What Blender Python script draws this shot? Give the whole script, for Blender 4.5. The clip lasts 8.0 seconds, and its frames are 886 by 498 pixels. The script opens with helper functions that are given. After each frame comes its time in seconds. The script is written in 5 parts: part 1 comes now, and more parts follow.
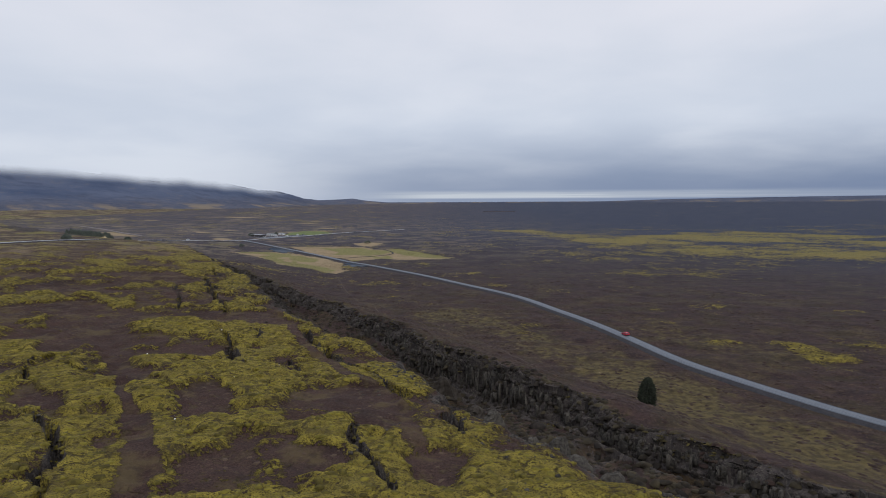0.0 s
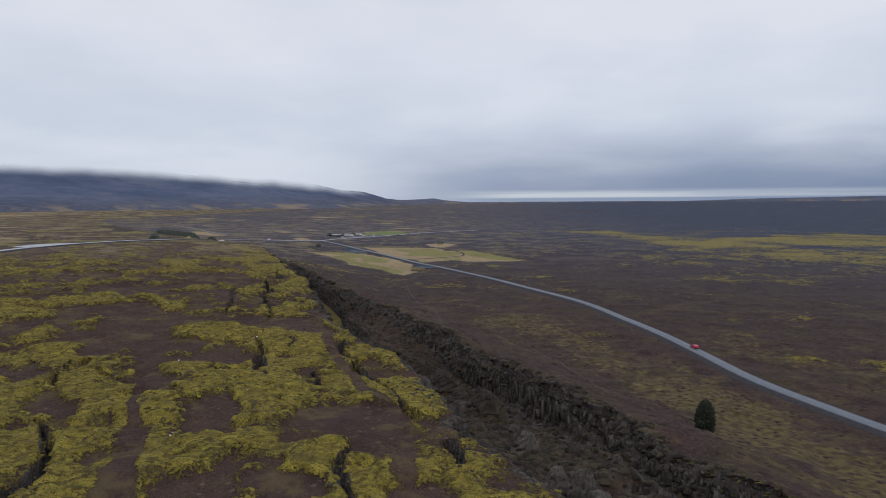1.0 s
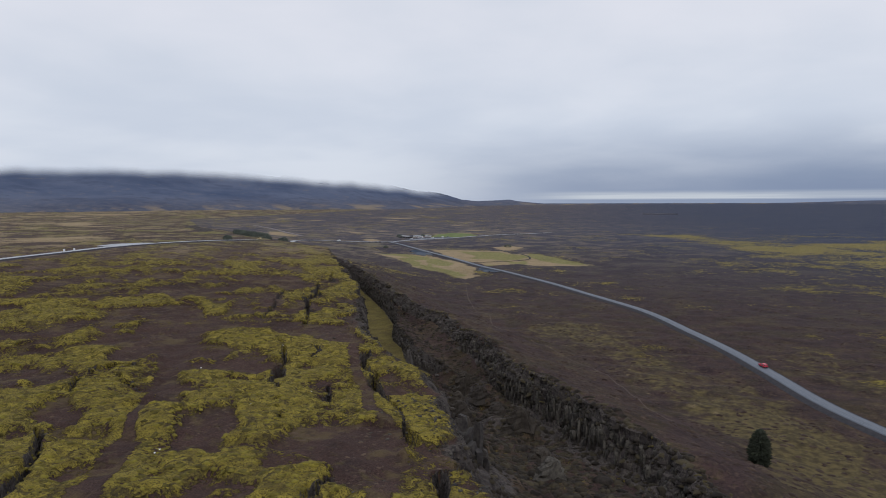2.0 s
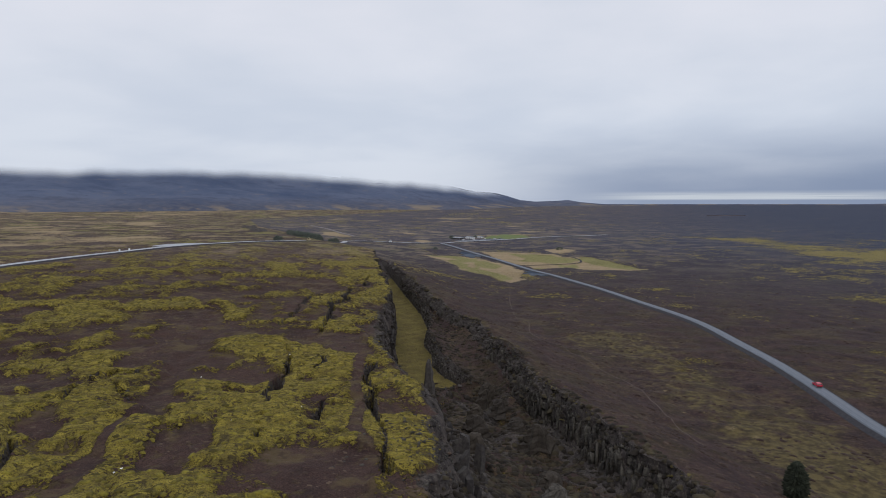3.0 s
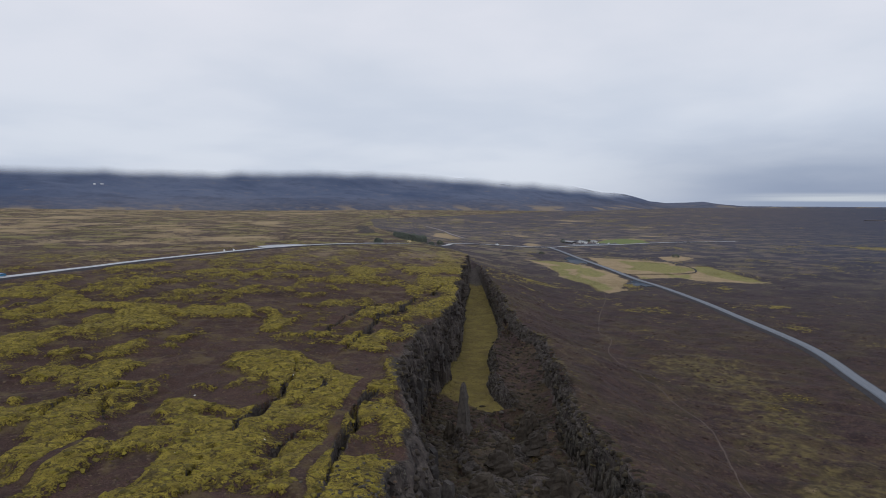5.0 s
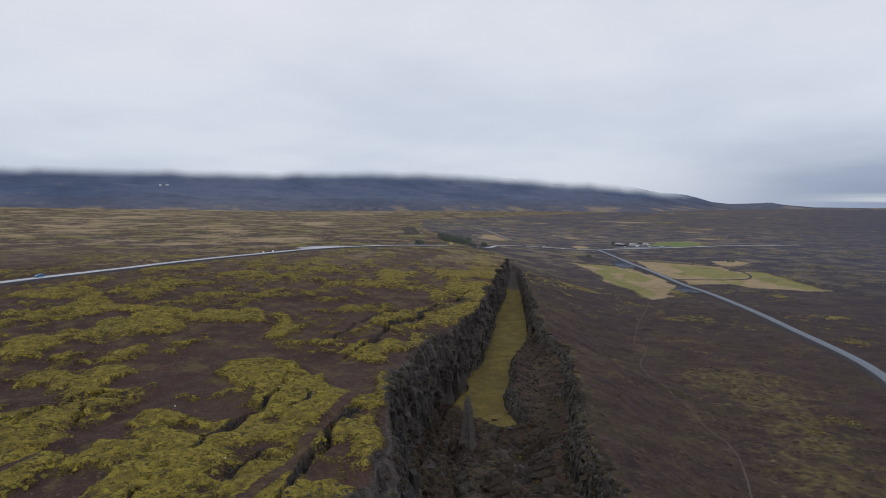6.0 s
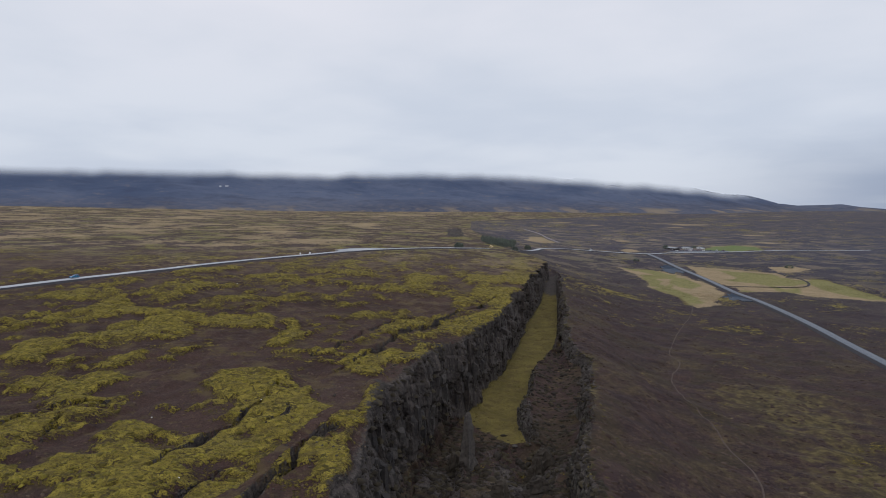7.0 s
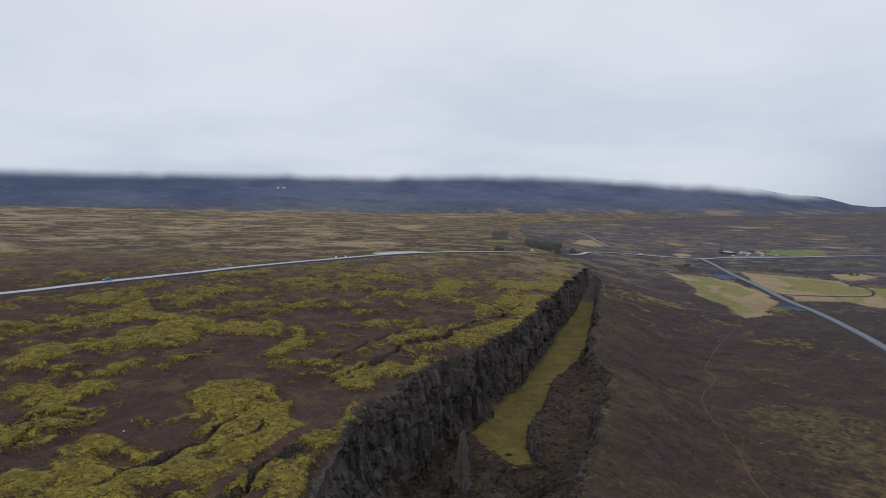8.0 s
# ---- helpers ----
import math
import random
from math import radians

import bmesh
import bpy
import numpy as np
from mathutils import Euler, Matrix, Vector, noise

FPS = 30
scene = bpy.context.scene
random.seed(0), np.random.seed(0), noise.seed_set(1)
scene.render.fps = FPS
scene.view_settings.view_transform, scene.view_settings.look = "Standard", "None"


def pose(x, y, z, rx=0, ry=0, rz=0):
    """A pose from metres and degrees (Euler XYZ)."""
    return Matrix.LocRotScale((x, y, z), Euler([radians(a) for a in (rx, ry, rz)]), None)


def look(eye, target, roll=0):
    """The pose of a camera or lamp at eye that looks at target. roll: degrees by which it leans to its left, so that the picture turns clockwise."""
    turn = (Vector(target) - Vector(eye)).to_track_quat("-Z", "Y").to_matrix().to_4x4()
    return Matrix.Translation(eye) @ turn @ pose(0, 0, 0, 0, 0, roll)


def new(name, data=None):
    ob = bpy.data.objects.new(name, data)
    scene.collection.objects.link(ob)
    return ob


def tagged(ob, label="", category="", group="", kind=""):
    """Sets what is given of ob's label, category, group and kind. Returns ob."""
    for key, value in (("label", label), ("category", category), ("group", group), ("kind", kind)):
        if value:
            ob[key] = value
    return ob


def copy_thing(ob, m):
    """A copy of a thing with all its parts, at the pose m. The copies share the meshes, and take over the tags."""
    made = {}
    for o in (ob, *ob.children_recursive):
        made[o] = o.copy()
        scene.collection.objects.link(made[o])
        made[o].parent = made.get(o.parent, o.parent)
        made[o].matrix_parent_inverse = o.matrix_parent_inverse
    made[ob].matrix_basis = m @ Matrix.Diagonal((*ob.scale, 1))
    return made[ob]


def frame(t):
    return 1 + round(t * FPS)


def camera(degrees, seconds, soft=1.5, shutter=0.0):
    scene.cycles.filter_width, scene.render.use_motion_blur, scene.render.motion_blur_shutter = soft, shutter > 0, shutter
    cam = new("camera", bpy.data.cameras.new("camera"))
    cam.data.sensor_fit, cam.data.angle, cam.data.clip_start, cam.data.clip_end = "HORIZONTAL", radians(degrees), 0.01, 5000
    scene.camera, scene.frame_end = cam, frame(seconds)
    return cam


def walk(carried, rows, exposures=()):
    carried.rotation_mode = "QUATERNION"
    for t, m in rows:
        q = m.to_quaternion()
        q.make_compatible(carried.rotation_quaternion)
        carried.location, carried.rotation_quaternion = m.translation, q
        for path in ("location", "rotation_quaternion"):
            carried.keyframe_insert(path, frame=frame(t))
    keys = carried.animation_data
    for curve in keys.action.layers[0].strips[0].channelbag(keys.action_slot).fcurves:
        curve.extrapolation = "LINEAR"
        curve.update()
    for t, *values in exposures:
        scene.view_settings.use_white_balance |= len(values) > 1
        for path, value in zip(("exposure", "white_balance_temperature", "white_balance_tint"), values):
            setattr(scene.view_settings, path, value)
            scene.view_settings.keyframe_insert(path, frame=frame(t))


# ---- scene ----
cam = camera(70.4, 8.0, soft=1.0)
PATH = [
    (0, (1.146, 1.335, 59.232), (1.146, 3.329, 59.076), -0.3),
    (0.5, (6.455, 4.757, 60.067), (6.33, 6.747, 59.911), -0.3),
    (1, (11.634, 8.424, 60.896), (11.376, 10.401, 60.74), -0.4),
    (1.5, (16.638, 12.361, 61.718), (16.252, 14.317, 61.564), -0.3),
    (3, (30.389, 26.574, 63.955), (29.714, 28.451, 63.804), -0.1),
    (3.5, (34.869, 31.612, 64.665), (34.104, 33.453, 64.513), -0.0),
    (4, (39.496, 37.221, 65.543), (38.629, 39.017, 65.392), 0.1),
    (4.5, (43.769, 43.091, 66.46), (42.815, 44.842, 66.309), 0.2),
    (6, (55.617, 63.185, 68.742), (54.436, 64.792, 68.591), 0.3),
    (6.5, (58.923, 70.469, 69.508), (57.674, 72.023, 69.357), 0.4),
    (7, (62.186, 77.784, 70.272), (60.869, 79.282, 70.122), 0.4),
    (7.5, (65.188, 85.492, 71.175), (63.807, 86.931, 71.026), 0.5),
    (8, (68.111, 93.636, 72.199), (66.666, 95.011, 72.051), 0.4),
]
walk(cam, [(t, look(eye, target, roll)) for t, eye, target, roll in PATH])

# ---- world and light ----
SUN_EL, SUN_ROT = 38.0, 200.0
world = bpy.data.worlds.new("overcast_sky")
scene.world = world
world.use_nodes = True
EXPOSURE = 0.0
scene.view_settings.exposure = EXPOSURE


class Nodes:
    """Small helper to wire shader nodes."""

    def __init__(self, tree):
        self.tree = tree
        tree.nodes.clear()

    def add(self, kind, inputs=None, **props):
        n = self.tree.nodes.new(kind)
        for k, v in props.items():
            setattr(n, k, v)
        for k, v in (inputs or {}).items():
            self.put(n, k, v)
        return n

    def put(self, n, k, v):
        s = n.inputs[k]
        if isinstance(v, bpy.types.NodeSocket):
            self.tree.links.new(v, s)
        elif hasattr(s.default_value, "__len__") and not hasattr(v, "__len__"):
            s.default_value = [v] * len(s.default_value)
        elif hasattr(v, "__len__") and len(v) == 3 and len(s.default_value) == 4:
            s.default_value = (*v, 1)
        else:
            s.default_value = v

    def math(self, op, a, b=0.0, c=0.0, clamp=False):
        n = self.add("ShaderNodeMath", {0: a, 1: b, 2: c}, operation=op)
        n.use_clamp = clamp
        return n.outputs[0]

    def vec(self, op, a, b=(0, 0, 0)):
        return self.add("ShaderNodeVectorMath", {0: a, 1: b}, operation=op).outputs[0]

    def noise(self, vector, scale, detail=4.0, rough=0.55, dist=0.0):
        return self.add("ShaderNodeTexNoise", {"Vector": vector, "Scale": scale, "Detail": detail, "Roughness": rough, "Distortion": dist}).outputs[0]

    def ramp(self, v, lo, hi, a=0.0, b=1.0, smooth=True):
        n = self.add("ShaderNodeMapRange", {"Value": v, "From Min": lo, "From Max": hi, "To Min": a, "To Max": b})
        n.interpolation_type = "SMOOTHSTEP" if smooth else "LINEAR"
        return n.outputs[0]

    def mix(self, f, a, b):
        n = self.add("ShaderNodeMix", data_type="RGBA")
        self.put(n, 0, f)
        self.put(n, 6, a)
        self.put(n, 7, b)
        return n.outputs[2]


def build_sky():
    n = Nodes(world.node_tree)
    way = n.add("ShaderNodeTexCoord").outputs["Generated"]
    sep = n.add("ShaderNodeSeparateXYZ", {0: way})
    x, y, z = sep.outputs
    up = n.math("MAXIMUM", z, 0.0)
    # the cloud deck, laid out on a plane overhead
    low = n.math("ADD", up, 0.16)
    px, py = n.math("DIVIDE", x, low), n.math("DIVIDE", y, low)
    deck = n.add("ShaderNodeCombineXYZ", {0: px, 1: py, 2: 0.3}).outputs[0]
    big = n.noise(deck, 0.55, 2, 0.45, 0.2)
    fine = n.noise(deck, 1.5, 4, 0.5, 0.2)
    cloud = n.math("ADD", n.math("MULTIPLY", big, 0.66), n.math("MULTIPLY", fine, 0.34))
    # overcast brightness: brightest overhead, dim and blue towards the horizon
    body = n.mix(n.ramp(cloud, 0.36, 0.66), (0.630, 0.678, 0.772), (0.768, 0.780, 0.858))
    body = n.mix(n.ramp(up, 0.05, 0.33), n.mix(n.ramp(cloud, 0.38, 0.62), (0.580, 0.640, 0.755), (0.675, 0.725, 0.820)), body)
    zenith = n.ramp(up, 0.3, 0.9, 1.0, 1.7)
    # the dark belt of far rain cloud, deeper towards the right
    belt_h = n.math("ADD", up, n.math("MULTIPLY", n.math("SUBTRACT", cloud, 0.5), 0.07))
    belt = n.math("MULTIPLY", n.ramp(belt_h, 0.012, 0.125, 1.0, 0.0), n.math("ADD", n.ramp(x, -0.42, 0.02, 0.03, 0.80), n.ramp(x, 0.02, 0.5, 0.0, 0.2)))
    body = n.mix(n.math("MULTIPLY", belt, 0.92), body, (0.150, 0.210, 0.350))
    # the bright gap low on the horizon
    streak = n.noise(n.add("ShaderNodeCombineXYZ", {0: n.math("MULTIPLY", x, 3.0), 1: y, 2: n.math("MULTIPLY", z, 150.0)}).outputs[0], 1.6, 3)
    gap = n.math("MULTIPLY", n.ramp(z, 0.0005, 0.004), n.ramp(z, 0.007, 0.016, 1.0, 0.0))
    around = n.math("MULTIPLY", n.ramp(x, -0.16, 0.0), n.ramp(x, 0.22, 0.62, 1.0, 0.25))
    body = n.mix(n.math("MULTIPLY", n.math("MULTIPLY", gap, around), n.ramp(streak, 0.3, 0.6, 0.55, 1.0)), body, (0.55, 0.60, 0.67))
    sky = n.add("ShaderNodeTexSky", sky_type="NISHITA", sun_disc=False, sun_elevation=radians(SUN_EL), sun_rotation=radians(SUN_ROT))
    b1 = n.add("ShaderNodeBackground", {"Color": sky.outputs[0], "Strength": 0.1})
    b2 = n.add("ShaderNodeBackground", {"Color": body, "Strength": zenith})
    both = n.add("ShaderNodeMixShader", {0: 0.97, 1: b1.outputs[0], 2: b2.outputs[0]})
    n.add("ShaderNodeOutputWorld", {0: both.outputs[0]})


build_sky()
sun = new("sun", bpy.data.lights.new("sun", "SUN"))
sun.data.energy, sun.data.angle, sun.data.color = 0.5, radians(25), (1.0, 0.96, 0.9)
sun.matrix_world = look((0, 0, 300), (-math.sin(radians(SUN_ROT)) * -100, math.cos(radians(SUN_ROT)) * -100, 300 - 100 * math.tan(radians(SUN_EL))))


# ---- materials ----
def material(name, rough=0.8, spec=0.3):
    m = bpy.data.materials.new(name)
    m.use_nodes = True
    n = Nodes(m.node_tree)
    bsdf = n.add("ShaderNodeBsdfPrincipled", {"Roughness": rough, "Specular IOR Level": spec})
    n.add("ShaderNodeOutputMaterial", {0: bsdf.outputs[0]})
    return m, n, bsdf


def position(n):
    return n.add("ShaderNodeNewGeometry").outputs["Position"]


def bump(n, bsdf, height, strength, distance):
    b = n.add("ShaderNodeBump", {"Height": height, "Strength": strength, "Distance": distance})
    n.put(bsdf, "Normal", b.outputs[0])


def ground_material():
    m, n, bsdf = material("heath_ground", 0.95, 0.12)
    p = position(n)
    att = n.add("ShaderNodeAttribute", attribute_name="cover")
    sep = n.add("ShaderNodeSeparateColor", {0: att.outputs["Color"]})
    moss_f, green_f, rock_f = sep.outputs
    tan_f = att.outputs["Alpha"]
    n1, n2, n3 = n.noise(p, 0.09, 6, 0.62), n.noise(p, 0.45, 5, 0.6), n.noise(p, 1.8, 4, 0.6)
    n4 = n.noise(p, 4.5, 3, 0.6)
    far = n.noise(p, 0.018, 5, 0.6)
    # brown dwarf birch and heather
    away = n.add("ShaderNodeVectorMath", {0: p}, operation="LENGTH").outputs["Value"]
    n5, n6 = n.noise(p, 0.13, 4, 0.62), n.noise(p, 0.24, 5, 0.66)
    heath = n.mix(n.ramp(n1, 0.34, 0.66), (0.027, 0.0148, 0.0135), (0.060, 0.0340, 0.0275))
    heath = n.mix(n.ramp(far, 0.42, 0.68, 0.0, 0.7), heath, (0.066, 0.042, 0.036))
    heath = n.mix(n.ramp(n3, 0.48, 0.66, 0.0, 0.55), heath, (0.090, 0.058, 0.043))
    heath = n.mix(n.ramp(n4, 0.44, 0.60, 0.0, 0.72), heath, (0.016, 0.0102, 0.0098))
    heath = n.mix(n.ramp(n2, 0.52, 0.72, 0.0, 0.6), heath, (0.072, 0.058, 0.024))
    heath = n.mix(n.ramp(n5, 0.50, 0.64, 0.0, 0.75), heath, (0.080, 0.060, 0.030))
    heath = n.mix(n.ramp(n6, 0.36, 0.46, 0.55, 0.0), heath, (0.026, 0.018, 0.017))
    birch_f = n.add("ShaderNodeAttribute", attribute_name="birch").outputs["Fac"]
    birch = n.mix(n.ramp(n5, 0.36, 0.64), (0.0235, 0.0155, 0.0165), (0.050, 0.0305, 0.0295))
    wide = n.noise(p, 0.035, 5, 0.65)
    birch = n.mix(n.ramp(n.noise(p, 0.055, 4, 0.6), 0.48, 0.62, 0.0, 0.7), birch, n.mix(n.ramp(n2, 0.35, 0.65), (0.028, 0.024, 0.013), (0.050, 0.042, 0.018)))
    birch = n.mix(n.ramp(n1, 0.54, 0.70, 0.0, 0.6), birch, (0.060, 0.046, 0.022))
    birch = n.mix(n.ramp(n2, 0.5, 0.7, 0.0, 0.35), birch, (0.066, 0.046, 0.040))
    birch = n.mix(n.ramp(wide, 0.50, 0.63, 0.0, 0.7), birch, n.mix(n.ramp(n6, 0.4, 0.6), (0.040, 0.031, 0.017), (0.092, 0.070, 0.032)))
    birch = n.mix(n.ramp(n3, 0.44, 0.60, 0.0, 0.62), birch, (0.016, 0.0115, 0.0120))
    birch = n.mix(n.ramp(n.noise(p, 0.75, 4, 0.65), 0.53, 0.66, 0.0, 0.55), birch, (0.088, 0.060, 0.040))
    olive_f = n.add("ShaderNodeAttribute", attribute_name="olive").outputs["Fac"]
    olive_e = n.math("ADD", olive_f, n.math("ADD", n.math("MULTIPLY", n.math("SUBTRACT", n5, 0.5), 0.9), n.math("MULTIPLY", n.math("SUBTRACT", n6, 0.5), 1.1)))
    olive = n.mix(n.ramp(n2, 0.32, 0.66), (0.036, 0.030, 0.015), (0.112, 0.090, 0.036))
    birch = n.mix(n.ramp(olive_e, 0.32, 0.72, 0.0, 0.85), birch, olive)
    heath = n.mix(birch_f, heath, birch)
    # far out, distance haze is mixed into the heath colour as a bluish tone
    haze_f = n.math("MULTIPLY", n.ramp(away, 230.0, 1050.0, 0.0, 0.97), n.ramp(birch_f, 0.0, 0.9, 0.12, 1.0))
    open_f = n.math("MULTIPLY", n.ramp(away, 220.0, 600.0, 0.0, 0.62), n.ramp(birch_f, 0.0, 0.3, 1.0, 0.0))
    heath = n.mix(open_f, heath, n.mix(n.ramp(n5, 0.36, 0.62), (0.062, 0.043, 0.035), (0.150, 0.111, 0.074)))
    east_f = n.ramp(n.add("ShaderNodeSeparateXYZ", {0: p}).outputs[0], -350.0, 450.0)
    heath = n.mix(haze_f, heath, n.mix(n.ramp(far, 0.4, 0.6), n.mix(east_f, (0.028, 0.026, 0.038), (0.022, 0.029, 0.051)), n.mix(east_f, (0.051, 0.044, 0.054), (0.036, 0.040, 0.061))))
    # yellow-green moss in cushions; heather and painted hummock shade as dark seams and flecks
    bent = n.vec("ADD", p, n.vec("MULTIPLY", n.add("ShaderNodeTexNoise", {"Vector": p, "Scale": 0.35, "Detail": 3.0}).outputs[1], (5.0, 5.0, 5.0)))
    cell = n.add("ShaderNodeTexVoronoi", {"Vector": bent, "Scale": 0.24}, feature="DISTANCE_TO_EDGE").outputs[0]
    seam = n.math("MULTIPLY", n.ramp(cell, 0.02, 0.11, 1.0, 0.0), n.ramp(n2, 0.42, 0.6))
    moss = n.mix(n.ramp(n2, 0.3, 0.7), (0.150, 0.121, 0.022), (0.298, 0.243, 0.043))
    moss = n.mix(n.ramp(n1, 0.5, 0.72, 0.0, 0.4), moss, (0.18, 0.155, 0.056))
    moss = n.mix(n.ramp(n3, 0.50, 0.66, 0.0, 0.65), moss, (0.092, 0.070, 0.018))
    moss = n.mix(n.ramp(n4, 0.50, 0.62, 0.0, 0.8), moss, (0.040, 0.030, 0.014))
    moss = n.mix(n.ramp(n6, 0.52, 0.63, 0.0, 0.55), moss, n.mix(n.ramp(n3, 0.4, 0.6), (0.050, 0.036, 0.020), (0.100, 0.078, 0.028)))
    moss = n.mix(n.math("MULTIPLY", seam, 0.8), moss, (0.028, 0.020, 0.015))
    # distant moss is dulled the same way, haze in the colour
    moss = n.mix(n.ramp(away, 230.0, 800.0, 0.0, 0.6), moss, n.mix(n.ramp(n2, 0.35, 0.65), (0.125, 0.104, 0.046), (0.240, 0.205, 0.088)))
    ragged = n.math("ADD", n.math("MULTIPLY", n.math("SUBTRACT", n1, 0.5), 0.45), n.math("MULTIPLY", n.math("SUBTRACT", n2, 0.5), 1.0))
    torn = n.math("MULTIPLY", n.math("ADD", n.math("SUBTRACT", n5, 0.5), n.math("SUBTRACT", n6, 0.5)), n.ramp(away, 150.0, 480.0, 0.15, 1.5))
    ragged = n.math("ADD", ragged, torn)
    edge = n.math("ADD", moss_f, n.math("ADD", ragged, n.math("MULTIPLY", n.math("SUBTRACT", n3, 0.5), 1.0)))
    col = n.mix(n.ramp(edge, 0.42, 0.58), heath, moss)
    # out on the plateau: bare lava, dry grass and olive moss in patches
    p1, p2 = n.noise(p, 0.030, 5, 0.68), n.noise(n.vec("ADD", p, (310.0, 120.0, 0.0)), 0.017, 5, 0.66)
    patchy = n.mix(n.ramp(n.math("ADD", p1, n.math("MULTIPLY", n.math("SUBTRACT", n5, 0.5), 0.35)), 0.475, 0.56), (0.052, 0.037, 0.035), n.mix(n.ramp(p2, 0.42, 0.58), (0.215, 0.165, 0.104), (0.155, 0.142, 0.054)))
    col = n.mix(n.math("MULTIPLY", n.ramp(away, 360.0, 620.0, 0.0, 0.8), n.ramp(birch_f, 0.0, 0.5, 1.0, 0.0)), col, patchy)
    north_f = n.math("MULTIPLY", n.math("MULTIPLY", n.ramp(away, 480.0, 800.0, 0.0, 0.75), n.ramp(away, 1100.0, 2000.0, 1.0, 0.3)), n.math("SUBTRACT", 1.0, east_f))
    # the far plain is tinted blue-grey too, haze held in its colour
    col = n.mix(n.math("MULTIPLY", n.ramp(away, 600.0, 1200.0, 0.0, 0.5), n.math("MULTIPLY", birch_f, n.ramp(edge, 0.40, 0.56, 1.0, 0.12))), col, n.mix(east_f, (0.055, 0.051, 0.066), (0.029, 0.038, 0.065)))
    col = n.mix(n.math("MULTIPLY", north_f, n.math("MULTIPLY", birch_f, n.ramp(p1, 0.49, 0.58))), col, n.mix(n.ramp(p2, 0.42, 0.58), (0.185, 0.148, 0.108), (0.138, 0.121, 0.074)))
    # dry straw grass
    straw = n.mix(n.ramp(n1, 0.3, 0.7), n.mix(n.ramp(n2, 0.3, 0.7), (0.165, 0.130, 0.068), (0.260, 0.203, 0.118)), (0.285, 0.218, 0.132))
    tan_e = n.math("ADD", tan_f, n.math("ADD", n.math("MULTIPLY", n.math("SUBTRACT", n6, 0.5), 1.1), n.math("MULTIPLY", n.math("SUBTRACT", n5, 0.5), 0.7)))
    col = n.mix(n.ramp(tan_e, 0.44, 0.66, 0.0, 0.88), col, straw)
    # valley grass, fresher where it is mown
    grass = n.mix(n.ramp(n1, 0.3, 0.7), (0.082, 0.068, 0.019), (0.146, 0.120, 0.036))
    grass = n.mix(n.ramp(n6, 0.47, 0.62, 0.0, 0.7), grass, (0.068, 0.049, 0.022))
    grass = n.mix(n.ramp(n3, 0.46, 0.62, 0.0, 0.6), grass, (0.056, 0.046, 0.016))
    grass = n.mix(n.ramp(n4, 0.5, 0.66, 0.0, 0.4), grass, (0.165, 0.132, 0.050))
    grass = n.mix(n.ramp(tan_f, 0.3, 0.8), grass, n.mix(n.ramp(n2, 0.3, 0.7), (0.125, 0.120, 0.046), (0.190, 0.174, 0.072)))
    lawn = n.mix(n.ramp(n2, 0.3, 0.7), (0.090, 0.120, 0.044), (0.135, 0.165, 0.064))
    grass = n.mix(n.ramp(olive_f, 1.2, 1.8), grass, lawn)
    green_e = n.math("ADD", green_f, n.math("MULTIPLY", n.math("SUBTRACT", n2, 0.5), 0.35))
    col = n.mix(n.ramp(green_e, 0.34, 0.72), col, grass)
    # bare lava rock
    stretch = n.vec("MULTIPLY", p, (1.0, 1.0, 0.25))
    r1, r2 = n.noise(stretch, 0.9, 5, 0.65), n.noise(stretch, 3.2, 4, 0.65)
    rock = n.mix(n.ramp(r1, 0.3, 0.7), (0.027, 0.0245, 0.0250), (0.070, 0.060, 0.055))
    rock = n.mix(n.ramp(r2, 0.54, 0.70, 0.0, 0.85), rock, (0.125, 0.112, 0.092))
    rock_e = n.math("ADD", rock_f, n.math("MULTIPLY", n.math("SUBTRACT", n3, 0.5), 0.7))
    col = n.mix(n.ramp(rock_e, 0.4, 0.6), col, rock)
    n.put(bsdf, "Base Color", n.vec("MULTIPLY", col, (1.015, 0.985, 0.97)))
    h = n.math("ADD", n.math("ADD", n.math("MULTIPLY", n3, 0.6), n.math("MULTIPLY", n4, 0.4)), n.math("MULTIPLY", seam, -0.5))
    mossy = n.ramp(edge, 0.40, 0.60, 0.35, 1.0)
    mossy = n.math("MULTIPLY", mossy, n.ramp(birch_f, 0.0, 1.0, 1.0, 0.85))
    bump(n, bsdf, n.math("MULTIPLY", h, mossy), 1.0, 1.1)
    return m


def plain_material(name, dark, light, scale, rough=0.85, spec=0.2, bumpy=0.0, metal=0.0):
    m, n, bsdf = material(name, rough, spec)
    p = position(n)
    f = n.math("ADD", n.math("MULTIPLY", n.noise(p, scale, 5, 0.6), 0.6), n.math("MULTIPLY", n.noise(p, scale * 7, 3, 0.6), 0.4))
    n.put(bsdf, "Base Color", n.mix(n.ramp(f, 0.32, 0.68), dark, light))
    n.put(bsdf, "Metallic", metal)
    if bumpy:
        bump(n, bsdf, f, 0.8, bumpy)
    return m


